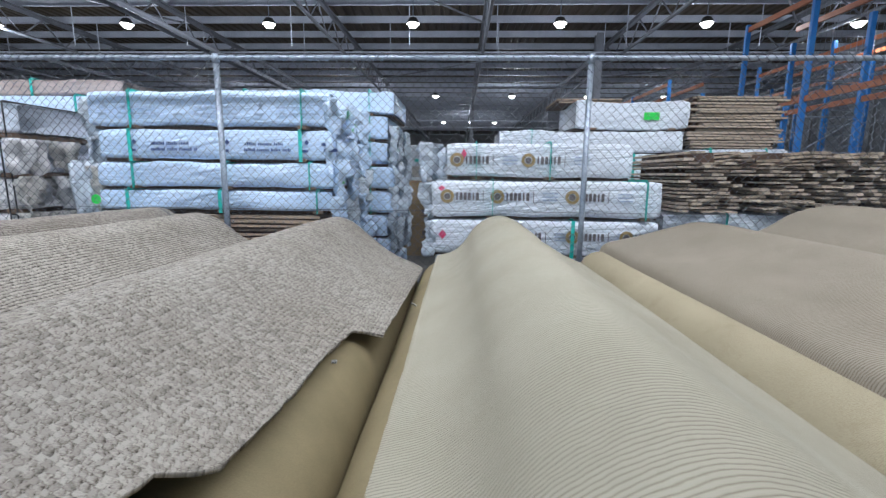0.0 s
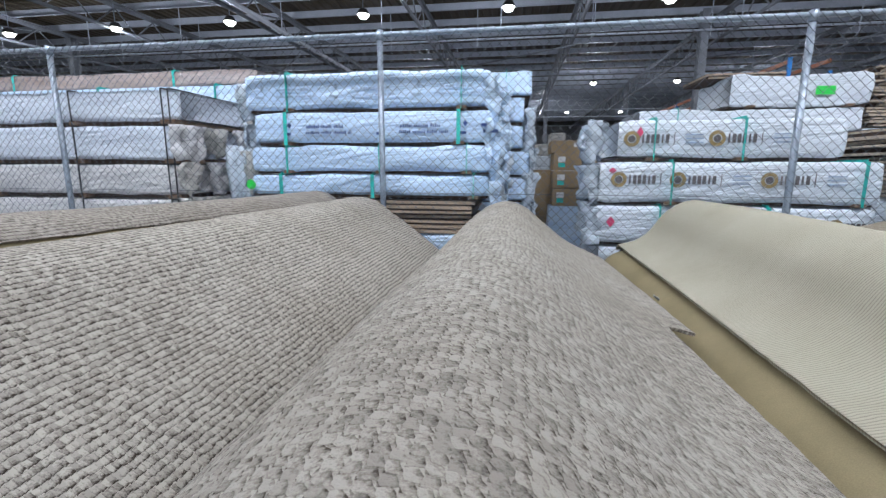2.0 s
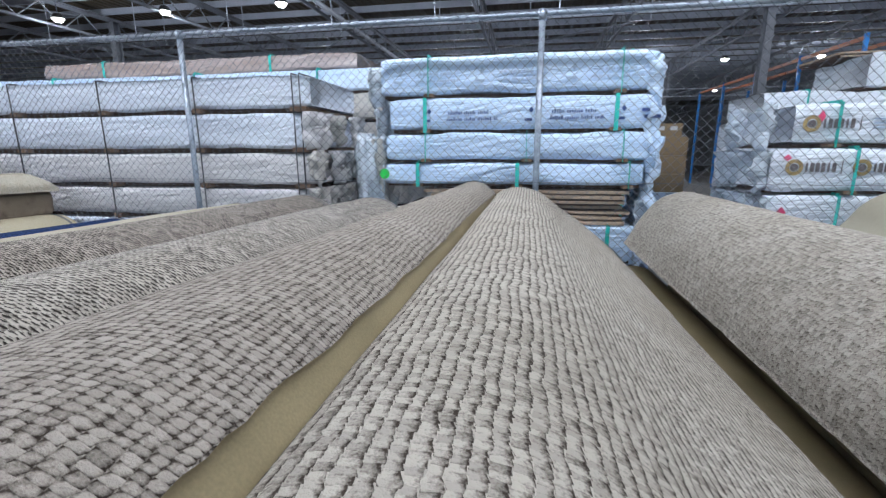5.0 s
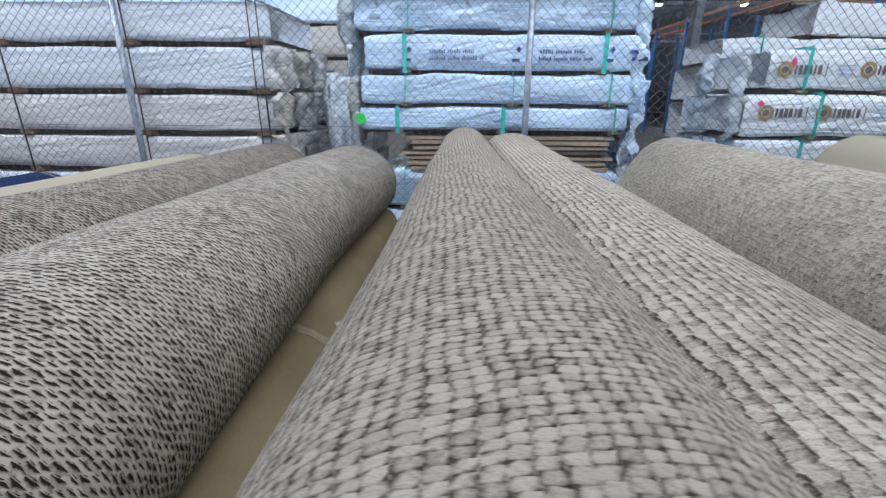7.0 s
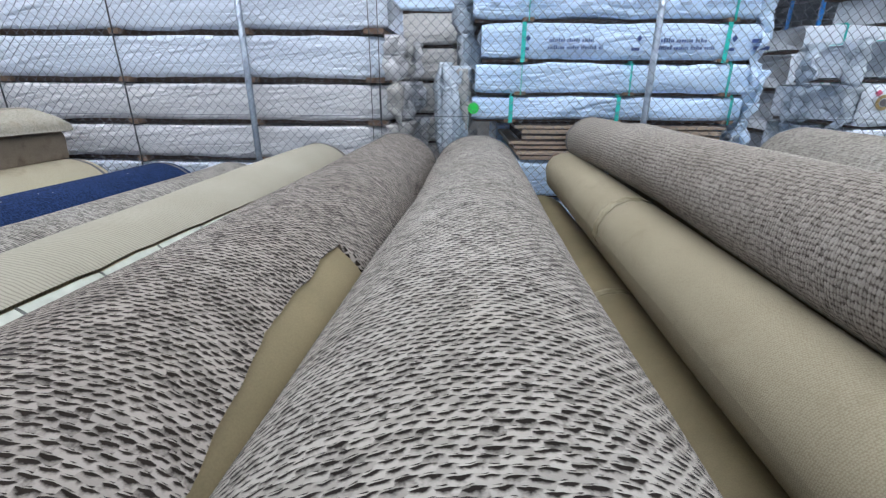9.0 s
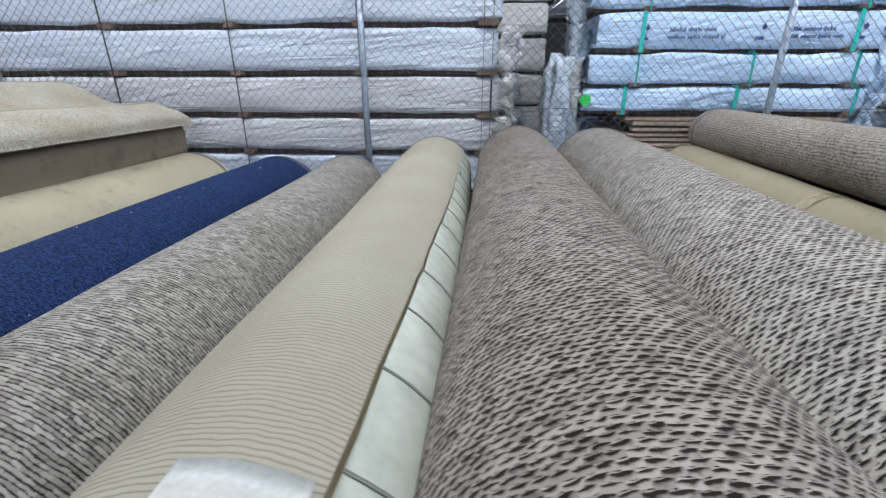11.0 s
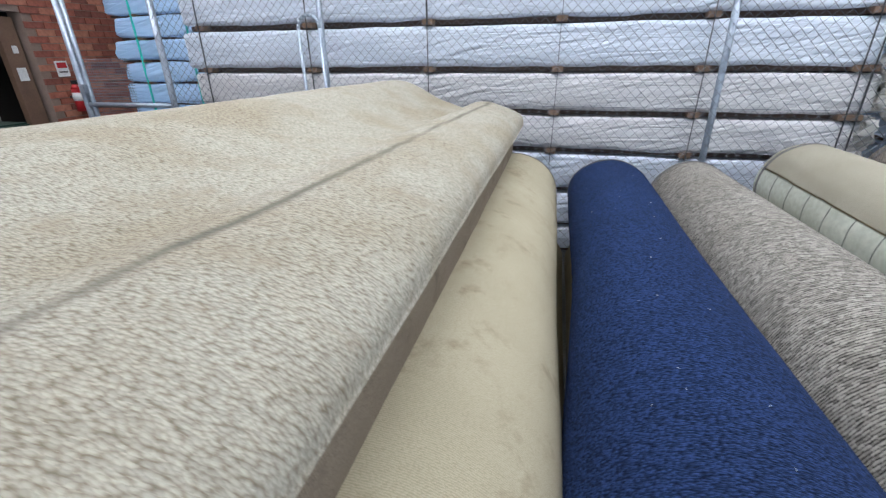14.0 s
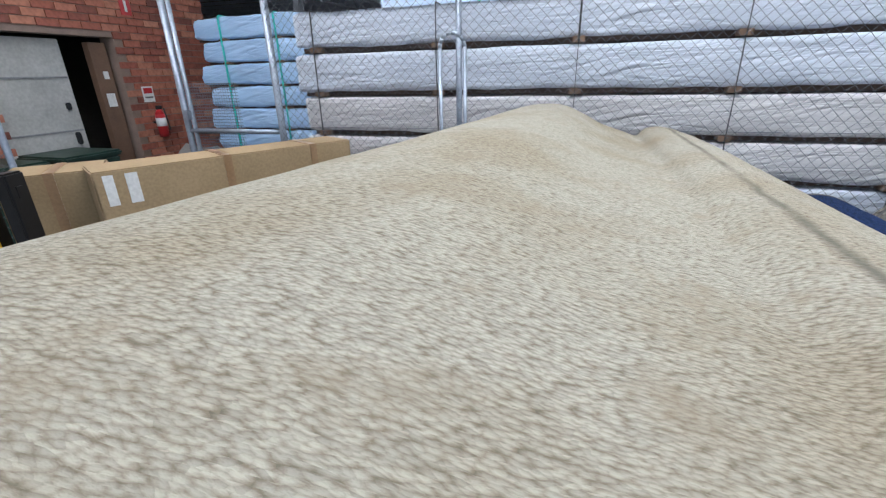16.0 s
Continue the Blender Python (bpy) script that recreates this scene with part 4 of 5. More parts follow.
def loose_roll(label, far, near, pile, core, seed, first=None, last=None, back=None):
    """A roll whose outer sheet has come loose and lies over it. core: x, top, radius."""
    ob = empty("carpet_roll", 0, 0, 0)
    x, top, r = core
    part("core", roll_surface("core", lambda yy: (x, top - r), lambda ad, yy: r, const(-180), const(180), back or M_BACKING, 0, seed, 40, 48), ob, "smooth olive-brown backing")
    part("end_face", end_face((x, top - r), r * 0.82, YF - 0.004, 1.0), ob, "spiral carpet edge")
    part("pile_layer", loose_sheet("pile_layer", far, near, pile, seed, first, last), ob, "loose outer sheet of carpet pile")
    part("edge_band", loose_sheet("edge_band", [(a, b2 + 0.004) for a, b2 in far], [(a, b2 + 0.004) for a, b2 in near], M_BAND, seed, first, last, 0.003, 4, 60, YF - 0.15, YF - 0.125, 0.008), ob, "dull grey selvedge line")
    return tagged(ob, label, "carpet roll", "top layer of carpet rolls")


def jagged(points, amount, seed):
    return line(points, amount, seed)


P0B = [(2.22, 1.18), (2.44, 1.31), (2.62, 1.41), (2.95, 1.45), (3.25, 1.38), (3.42, 1.15)]
loose_roll("rolled taupe ribbed carpet on the pile", P0B, [(x + 0.1, z2) for x, z2 in P0B], C_TAUPE, (2.92, 1.38, 0.30), 1)
P0A = [(1.10, 1.04), (1.16, 1.13), (1.40, 1.19), (1.63, 1.26), (1.84, 1.31), (2.1, 1.28), (2.4, 1.20)]
loose_roll("rolled taupe ribbed carpet with a loose folded edge", P0A, [(x + 0.04, z2) for x, z2 in P0A], C_TAUPE, (1.86, 1.25, 0.29), 2, jagged([(-0.2, 0.0), (3.6, 0.0)], 0.006, 2))
P1 = [(-0.178, 1.012), (-0.06, 1.05), (0.03, 1.12), (0.12, 1.25), (0.27, 1.34), (0.42, 1.31), (0.60, 1.17), (0.80, 1.05), (1.0, 0.96)]
loose_roll("rolled cream fine-ribbed carpet, its loose sheet lying over", P1, [(x - 0.01 + 0.05 * i / 8, z2) for i, (x, z2) in enumerate(P1)], C_CREAM, (0.29, 1.26, 0.25), 3, jagged([(-0.2, 0.0), (3.6, 0.0)], 0.006, 3))
P2 = [(-1.36, 0.93), (-1.31, 1.02), (-1.25, 1.13), (-1.14, 1.26), (-0.98, 1.315), (-0.84, 1.27), (-0.70, 1.15), (-0.53, 1.02), (-0.28, 0.90)]
P2N = [(-1.34, 0.95), (-1.365, 1.05), (-1.325, 1.17), (-1.19, 1.29), (-1.0, 1.335), (-0.85, 1.285), (-0.70, 1.215), (-0.53, 1.155), (-0.42, 1.125), (-0.29, 1.09)]
loose_roll("rolled grey-brown loop carpet with a torn edge showing its backing", P2, P2N, C_LOOP, (-0.99, 1.23, 0.26), 4,
           jagged([(-0.2, 0.0), (3.6, 0.0)], 0.006, 14), jagged([(-0.2, 0.76), (0.62, 0.80), (0.70, 0.815), (0.74, 0.875), (1.1, 0.89), (1.27, 0.885), (1.68, 0.90), (1.72, 0.985), (2.3, 0.99), (3.6, 1.0)], 0.007, 4))
P3 = [(-2.34, 1.02), (-2.32, 1.18), (-2.265, 1.295), (-2.12, 1.33), (-1.97, 1.29), (-1.84, 1.19), (-1.68, 1.08), (-1.55, 0.98), (-1.42, 0.87)]
P3N = [(-2.32, 1.10), (-2.305, 1.27), (-2.26, 1.345), (-2.11, 1.352), (-1.96, 1.305), (-1.83, 1.205), (-1.67, 1.10), (-1.57, 1.04), (-1.478, 0.99)]
loose_roll("rolled pale grey loop carpet, its loose side hanging straight", P3, P3N, C_LOOPL, (-2.06, 1.24, 0.235), 5, None, jagged([(-0.2, 1.0), (3.6, 1.0)], 0.004, 6))
carpet_roll(-2.46, 1.375, 0.16, C_BROWNLOOP, "slim roll of brown-grey loop carpet with a frayed cut edge", line([(-0.2, 40), (0.4, 38), (1.0, 33), (2.0, 26), (3.6, 20)], 1.6, 7), seed=6, x_near=-2.46, nst=160, grow=1.31, top_near=1.455, oval=0.08)
carpet_roll(-3.27, 1.25, 0.295, C_WAVE, "rolled grey wavy loop carpet, slightly sagging", line([(-0.2, -22), (3.6, -25)], 2, 8), seed=7, x_near=-3.42, oval=0.05, grow=1.27, top_near=1.305)
carpet_roll(-3.85, 1.245, 0.288, C_TWEED, "rolled dark brown tweed carpet with a loose edge",
            line([(-0.2, 33), (0.56, 38), (0.68, 42), (0.82, 46), (1.0, 47), (1.28, 47), (1.31, -40), (3.6, -40)], 1.6, 9), seed=8, x_near=-3.99, nst=160, grow=1.14, top_near=1.295)
SLEEVE_A = line([(-0.2, 66), (0.4, 63), (1.0, 57), (2.0, 47), (3.6, 40)], 1.2, 10)
SLEEVE_B = line([(-0.2, 160), (3.6, 156)], 1.2, 11)
r7 = carpet_roll(-4.46, 1.165, 0.275, C_CREAM, "rolled cream ribbed carpet half wrapped in milky plastic", SLEEVE_A, SLEEVE_B, seed=9, x_near=-4.47, grow=1.0, top_near=1.23)
carpet_roll(-5.14, 1.005, 0.297, C_SALT, "rolled black and white salt-and-pepper carpet", seed=10, x_near=-5.095, grow=1.09, top_near=1.115, oval=-0.04)
NAVY = (-5.695, 1.022, 0.275, 1.105, 1.35, 0.05)
carpet_roll(NAVY[0], NAVY[1], NAVY[2], C_NAVY, "rolled navy blue carpet with specks of lint", seed=11, grow=NAVY[4], top_near=NAVY[3], oval=NAVY[5])
carpet_roll(-6.40, 1.03, 0.345, C_BACK, "rolled carpet with stained beige backing outwards", seed=12, x_near=-6.395, grow=1.17, top_near=1.125, back=C_BACK)


M_LABEL = surface("off_white_label", (0.42, 0.42, 0.39), (0.50, 0.50, 0.46), 9, 0.4, 0, 120, 0.2)


# plastic sleeve and hoops on the half-wrapped roll
def centre_r7(yy):
    return -4.465, 1.23 - 0.065 * (yy - YN) / (YF - YN) - 0.275


for a_fn, b_fn in ((const(-75), lambda q: SLEEVE_A(q) - 1.5), (lambda q: SLEEVE_B(q) + 1.5, const(245))):
    part("plastic_sleeve", roll_surface("plastic_sleeve", centre_r7, lambda ad, yy: 0.271, a_fn, b_fn, M_WRAP_SLEEVE, 0.002, 9, 60, 24), r7, "milky plastic sleeve")
    yy = 0.1
    while yy < 3.4:
        hoop = roll_surface("hoop", centre_r7, lambda ad, q: 0.2735, a_fn, b_fn, M_HOOP, 0.002, 9, 1, 20, yy, yy + 0.006, False)
        part("hoop", hoop, r7, "grey tape hoop")
        yy += 0.21
for yn, w in ((0.24, 0.25),):
    part("shipping_label", roll_surface("shipping_label", centre_r7, lambda ad, q: 0.2795, const(66), const(99), M_LABEL, 0.002, 9, 8, 20, yn, yn + w, False), r7, "white paper label under tape")


def smooth_profile(ctrl, per=8):
    pts = []
    n = len(ctrl)
    for i in range(n):
        p0, p1, p2, p3 = (Vector(ctrl[(i + k - 1) % n]) for k in range(4))
        for k in range(per):
            t = k / per
            pts.append(0.5 * ((2 * p1) + (p2 - p0) * t + (2 * p0 - 5 * p1 + 4 * p2 - p3) * t * t + (3 * p1 - p0 - 3 * p2 + p3) * t ** 3))
    return pts


def draped_roll(name, ctrl, material, seed, per=8, nst=60, yb=YF):
    prof = smooth_profile(ctrl, per)
    cx = sum(p[0] for p in prof) / len(prof)
    cz = sum(p[1] for p in prof) / len(prof)
    run, s = [0.0], 0.0
    for p, q in zip(prof, prof[1:]):
        s += (q - p).length
        run.append(s)
    verts, uvs, faces = [], [], []
    m = len(prof)
    for i in range(nst + 1):
        yy = YN + (yb - YN) * i / nst
        d = yb - yy
        tp = 1 - 0.14 * (1 - d / 0.12) ** 2 if d < 0.12 else 1.0
        for j, p in enumerate(prof):
            w = 0.014 * noise.noise(Vector((p[0] * 2, yy * 1.1, p[1] * 2 + seed))) + 0.003 * noise.noise(Vector((p[0] * 8, yy * 5, seed)))
            verts.append((cx + (p[0] - cx) * (tp + w), yy, cz + (p[1] - cz) * tp + w))
            uvs.append((run[j], yy))
    for i in range(nst):
        for j in range(m):
            a, b2 = i * m + j, i * m + (j + 1) % m
            faces.append((a, a + m, b2 + m, b2))
    faces.append(tuple(range(m)))
    faces.append(tuple(nst * m + j for j in range(m))[::-1])
    return mesh_from(name, verts, faces, material, uvs, smooth=True)


big = empty("carpet_roll", 0, 0, 0)
part("body", draped_roll("body", [(-6.46, 1.01), (-6.415, 1.10), (-6.425, 1.24), (-6.62, 1.30), (-7.1, 1.33), (-7.7, 1.30), (-7.9, 1.12), (-7.5, 0.99), (-6.8, 0.98)], C_BROWNBACK, 3), big, "brown backing of the lower layers")
FAR11 = [(-6.345, 1.24), (-6.36, 1.30), (-6.44, 1.35), (-6.60, 1.40), (-6.72, 1.395), (-6.77, 1.345), (-6.84, 1.365), (-7.0, 1.42), (-7.14, 1.50), (-7.28, 1.55), (-7.5, 1.53), (-7.75, 1.42), (-7.92, 1.2), (-7.95, 1.05)]
NEAR11 = [(-6.37, 1.32), (-6.38, 1.375), (-6.455, 1.435), (-6.60, 1.485), (-6.74, 1.495), (-6.84, 1.475), (-6.92, 1.48), (-7.08, 1.50), (-7.25, 1.53), (-7.5, 1.57), (-7.75, 1.585), (-8.0, 1.53), (-8.15, 1.35), (-8.18, 1.1)]
part("pile_layer", loose_sheet("pile_layer", FAR11, NEAR11, C_PLUSH, 4, None, None, 0.014, 100, 110), big, "stained cream plush pile with a dark crease line")
tagged(big, "big flattened roll of stained cream plush carpet, draped over", "carpet roll", "top layer of carpet rolls")


# lower layers that carry the pile
def lower_roll(x, z, r, m2, label, seed, group, x_near=None, bands=(), z_near=None):
    xn = x if x_near is None else x_near
    zn = z if z_near is None else z_near
    ob = empty("carpet_roll", 0, 0, 0)

    def centre(yy):
        k2 = (yy - YN) / (YF - YN)
        return xn + (x - xn) * k2, zn + (z - zn) * k2
    part("core", roll_surface("core", centre, lambda ad, yy: r, const(-180), const(180), m2, 0, seed, 24, 40), ob)
    part("end_face", end_face((x, z), r * 0.82, YF - 0.004, 1.0), ob, "spiral carpet edge")
    for yb, w in bands:
        part("tape", roll_surface("tape", centre, lambda ad, yy: r + 0.003 + 0.002 * math.sin(ad * 0.9), const(-10), const(200), M_CLEARTAPE, 0.001, seed, 4, 40, yb, yb + w, False), ob, "crinkled clear packing tape")
    return tagged(ob, label, "carpet roll", group)


M_CLEARTAPE = surface("clear_tape_on_backing", (0.27, 0.23, 0.14), (0.40, 0.35, 0.24), 14, 0.22, 0, 60, 0.5, 0.006)
k = 0
x = -7.9
while x < 3.2:
    lower_roll(x, 0.21, 0.205, M_BACKING, "olive-brown backed carpet roll on the floor", 20 + k, "bottom layer of carpet rolls")
    x += 0.43
    k += 1
for x in (-4.72, -4.28, -3.86, -3.43, -2.30, -1.75, -1.28, -0.83, 0.5, 0.95, 1.42, 1.87, 2.32, 2.78):
    lower_roll(x, 0.575, 0.2, M_BACKING, "olive-brown backed carpet roll in the middle of the pile", 50 + k, "middle layer of carpet rolls")
    k += 1
lower_roll(-2.61, 0.968, 0.155, C_CREAMBACK, "slim cream-backed carpet roll under another roll", 90, "middle layer of carpet rolls", -2.675, ((2.05, 0.07),))
lower_roll(-3.118, 0.60, 0.178, M_BACKING, "olive-brown backed carpet roll with a taped edge", 91, "middle layer of carpet rolls", None, ((1.62, 0.05),))
lower_roll(-2.760, 0.62, 0.178, M_BACKING, "olive-brown backed carpet roll taped to its neighbour", 98, "middle layer of carpet rolls", None, ((1.80, 0.05),))
lower_roll(-1.53, 0.72, 0.16, M_BACKING, "slim olive-brown backed carpet roll in a gap", 92, "middle layer of carpet rolls")
lower_roll(-0.56, 0.715, 0.245, M_BACKING, "olive-brown backed carpet roll under a torn edge", 93, "middle layer of carpet rolls", None, (), 0.835)
lower_roll(-0.09, 0.755, 0.23, M_BACKING, "olive-brown backed carpet roll under a cream one", 94, "middle layer of carpet rolls")
lower_roll(1.14, 0.89, 0.185, C_CREAMBACK, "beige carpet roll tucked beside a folded one", 95, "middle layer of carpet rolls")
for x in (-6.98, -7.52):
    lower_roll(x, 0.69, 0.275, M_BACKING, "brown-backed carpet roll under the big cream one", 96 + k, "middle layer of carpet rolls")
    k += 1


# lint, tape and stickers on the pile
lr = random.Random(31)
bm = bmesh.new()
for k in range(30):
    yy = lr.uniform(0.35, 3.3)
    a = radians(lr.gauss(90, 26))
    w = NAVY[4] + (1 - NAVY[4]) * min(1.0, (yy - YN) / 2.2)
    rr = NAVY[2] * w * (1 + NAVY[5] * math.cos(2 * a)) + 0.004
    cz = NAVY[3] + (NAVY[1] - NAVY[3]) * (yy - YN) / (YF - YN) - NAVY[2] * w
    c = Vector((NAVY[0] + rr * math.cos(a), yy, cz + rr * math.sin(a)))
    l, wd, th = lr.uniform(0.002, 0.008), lr.uniform(0.0008, 0.002), lr.uniform(0, 3.1)
    d = Vector((math.cos(th), math.sin(th), 0)) * l
    rod_bm(c - d / 2, c + d / 2, wd / 2, bm, 4)
lint = part("lint", bm_mesh("lint", bm, M_PAPER))
tagged(lint, "white specks of lint on the navy carpet", "lint", kind="stuff")


def tape_scrap(x, y, z, w, h, seed, rz, tilt):
    nx = 8
    verts, faces = [], []
    for i in range(nx + 1):
        for j in range(nx + 1):
            u, v = i / nx - 0.5, j / nx - 0.5
            verts.append((u * w, v * h, 0.012 * noise.noise(Vector((u * 5, v * 5, seed))) + 0.004))
    for i in range(nx):
        for j in range(nx):
            q = i * (nx + 1) + j
            faces.append((q, q + 1, q + nx + 2, q + nx + 1))
    ob = part("tape_scrap", mesh_from("tape_scrap", verts, faces, M_SHINE, smooth=True))
    ob.matrix_basis = pose(x, y, z, 0, tilt, rz)
    sol = ob.modifiers.new("thickness", "SOLIDIFY")
    sol.thickness = 0.001
    return tagged(ob, "crinkled scrap of shiny clear tape on a carpet roll", "tape", "tape scraps")


M_SHINE = plastic("shiny_tape", (0.34, 0.34, 0.32), (0.48, 0.48, 0.45), 0.08)
tape_scrap(-5.02, 0.62, 0.995, 0.016, 0.03, 1, 20, 12)
tape_scrap(-4.25, 2.55, 1.10, 0.02, 0.04, 2, 5, 55)
tape_scrap(-2.925, 1.68, 0.765, 0.05, 0.05, 3, 30, 10)
tape_scrap(-0.43, 1.45, 1.0, 0.018, 0.022, 4, 10, 0)
tape_scrap(-1.49, 1.80, 0.88, 0.04, 0.012, 5, 0, 10)
tape_scrap(-0.24, 2.35, 0.94, 0.05, 0.012, 6, 25, 30)



# ---- brick wall with its doorway ----
WX = -12.8
M_MORTAR = surface("mortar", (0.21, 0.15, 0.12), (0.28, 0.205, 0.165), 8, 0.9, 0, 120, 0.3)
M_DOORWHITE = surface("old_white_door", (0.38, 0.38, 0.36), (0.52, 0.52, 0.50), 3, 0.6, 0, 30, 0.1)
M_DARKWOOD = surface("brown_jamb", (0.13, 0.075, 0.05), (0.19, 0.11, 0.07), 5, 0.7, 0, 60, 0.2)
M_BINGREEN = surface("dark_green_plastic", (0.012, 0.03, 0.022), (0.02, 0.045, 0.033), 4, 0.45, 0, 60, 0.1)
M_RED = surface("red_enamel", (0.42, 0.02, 0.025), (0.50, 0.03, 0.035), 6, 0.35, 0, 60, 0.05)
# near black: the shade of the room behind the doorway, put into its colour
M_ROOMSHADE = surface("room_shade_paint", (0.03, 0.027, 0.024), (0.05, 0.045, 0.04), 3, 0.8)
M_BLACK = surface("black_plastic", (0.012, 0.012, 0.013), (0.02, 0.02, 0.022), 5, 0.4, 0, 60, 0.1)


def brick_material():
    m, nt, b = mat("red_brick")
    info = nt.nodes.new("ShaderNodeObjectInfo")
    geo = nt.nodes.new("ShaderNodeNewGeometry")
    mixr = nt.nodes.new("ShaderNodeMath")
    mixr.operation = "ADD"
    nt.links.new(info.outputs["Random"], mixr.inputs[0])
    nt.links.new(geo.outputs["Random Per Island"], mixr.inputs[1])
    fr = nt.nodes.new("ShaderNodeMath")
    fr.operation = "FRACT"
    nt.links.new(mixr.outputs[0], fr.inputs[0])
    col = ramp(nt, fr.outputs[0], [(0.0, (0.17, 0.06, 0.045)), (0.35, (0.29, 0.09, 0.06)), (0.7, (0.36, 0.125, 0.08)), (1.0, (0.42, 0.18, 0.115))])
    v = coords(nt, "Object")
    nz = node(nt, "TexNoise", Scale=22.0, Detail=5.0)
    nt.links.new(v, nz.inputs["Vector"])
    grain = ramp(nt, nz.outputs["Fac"], [(0.3, (0.7, 0.7, 0.7)), (0.7, (1.1, 1.1, 1.1))])
    nt.links.new(mixc(nt, 1.0, col, grain, "MULTIPLY"), b.inputs["Base Color"])
    b.inputs["Roughness"].default_value = 0.85
    bump(nt, b, nz.outputs["Fac"], 0.4, 0.004)
    return m


M_BRICK = brick_material()
DOOR_Y0, DOOR_Y1, DOOR_H = 3.45, 4.96, 2.26
WALL_Y0, WALL_Y1 = -6.0, 6.52
bm = bmesh.new()
for ya, yb, za, zb in ((WALL_Y0, DOOR_Y0, 0, ROOF_Z), (DOOR_Y1, WALL_Y1, 0, ROOF_Z), (DOOR_Y0, DOOR_Y1, DOOR_H, ROOF_Z)):
    box_bm(0.22, yb - ya, zb - za, at=(WX - 0.125, (ya + yb) / 2, za), bm=bm)
brick_wall = structure(part("wall_brick", bm_mesh("wall_brick", bm, M_MORTAR)), "red brick wall with pale mortar joints", "wall")

# side room behind the doorway, closed by added walls and painted dark for shade
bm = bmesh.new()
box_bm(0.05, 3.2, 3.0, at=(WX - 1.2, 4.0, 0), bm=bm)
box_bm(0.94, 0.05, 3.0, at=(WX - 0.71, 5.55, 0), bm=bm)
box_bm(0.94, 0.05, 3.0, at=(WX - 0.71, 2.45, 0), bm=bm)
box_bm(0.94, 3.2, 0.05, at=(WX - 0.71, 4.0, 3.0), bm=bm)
structure(part("wall_room", bm_mesh("wall_room", bm, M_ROOMSHADE)), "added light-blocking walls behind the doorway, painted near-black as shade", "wall")
door = empty("door_1", WX - 0.20, 3.91, 0)
part("leaf", bm_mesh("leaf", box_bm(0.05, 0.98, 2.2, 0.006, at=(0, 0, 0.02)), M_DOORWHITE), door, "scuffed off-white sheet door leaf")
for zz in (0.62, 1.2, 1.8):
    part("seam", bm_mesh("seam", box_bm(0.012, 0.94, 0.02, 0.003, at=(0.03, 0, zz)), M_WALL), door)
part("handle", bm_mesh("handle", box_bm(0.05, 0.05, 0.14, 0.01, at=(0.05, 0.38, 1.05)), M_BLACK), door, "dark handle")
part("lock", bm_mesh("lock", box_bm(0.03, 0.06, 0.08, 0.01, at=(0.04, 0.38, 1.45)), M_BLACK), door)
tagged(door, "half-slid off-white sheet door in a brick doorway", "door", kind="structure")
jamb = empty("door_jamb", WX - 0.16, 4.80, 0)
part("post", bm_mesh("post", box_bm(0.10, 0.22, 2.2, 0.006), M_DARKWOOD), jamb)
part("notice", bm_mesh("notice", box_bm(0.006, 0.11, 0.16, at=(0.056, 0.0, 1.45)), M_PAPER), jamb, "pale paper notice")
part("switch", bm_mesh("switch", box_bm(0.02, 0.06, 0.09, 0.004, at=(0.06, 0.01, 1.78)), M_PAPER), jamb, "white switch")
tagged(jamb, "brown timber door jamb with paper notices", "door frame", kind="structure")

sign = empty("fire_sign", WX + 0.01, 5.22, 2.53)
part("plate", bm_mesh("plate", box_bm(0.006, 0.15, 0.21, 0.002), M_RED), sign)
part("symbol", bm_mesh("symbol", box_bm(0.004, 0.035, 0.13, 0.001, at=(0.006, 0, 0.04)), M_PAPER), sign, "white symbol")
tagged(sign, "small red fire equipment sign on brick", "sign")
sign = empty("safety_sign", WX + 0.01, 5.24, 1.48)
part("plate", bm_mesh("plate", box_bm(0.006, 0.17, 0.2, 0.002), M_PAPER), sign)
part("symbol", bm_mesh("symbol", box_bm(0.004, 0.13, 0.07, 0.001, at=(0.006, 0, 0.11)), M_RED), sign, "red band")
part("text_bar", bm_mesh("text_bar", box_bm(0.004, 0.12, 0.02, 0.001, at=(0.006, 0, 0.05)), M_PRINT_GREY), sign)
tagged(sign, "white safety sign with a red band on brick", "sign")
ext = empty("fire_extinguisher", WX + 0.10, 5.26, 1.02)
bm = rod_cone(bmesh.new(), 0.062, 0.062, 0.0, 0.30, 20)
rod_cone(bm, 0.062, 0.025, 0.30, 0.36, 20)
part("cylinder", bm_mesh("cylinder", bm, M_RED, True), ext, "glossy red cylinder")
part("label", bm_mesh("label", rod_cone(bmesh.new(), 0.0635, 0.0635, 0.14, 0.25, 20), M_PAPER, True), ext, "white band")
part("valve", bm_mesh("valve", box_bm(0.03, 0.09, 0.05, 0.006, at=(0, 0.01, 0.36)), M_BLACK), ext)
part("hose", bm_mesh("hose", rod_bm((0.03, 0.055, 0.37), (0.05, 0.075, 0.08), 0.009), M_BLACK, True), ext)
part("bracket", bm_mesh("bracket", box_bm(0.05, 0.1, 0.03, at=(-0.065, 0, 0.18)), M_BLACK), ext)
tagged(ext, "red fire extinguisher with white band hung on brick", "fire extinguisher")


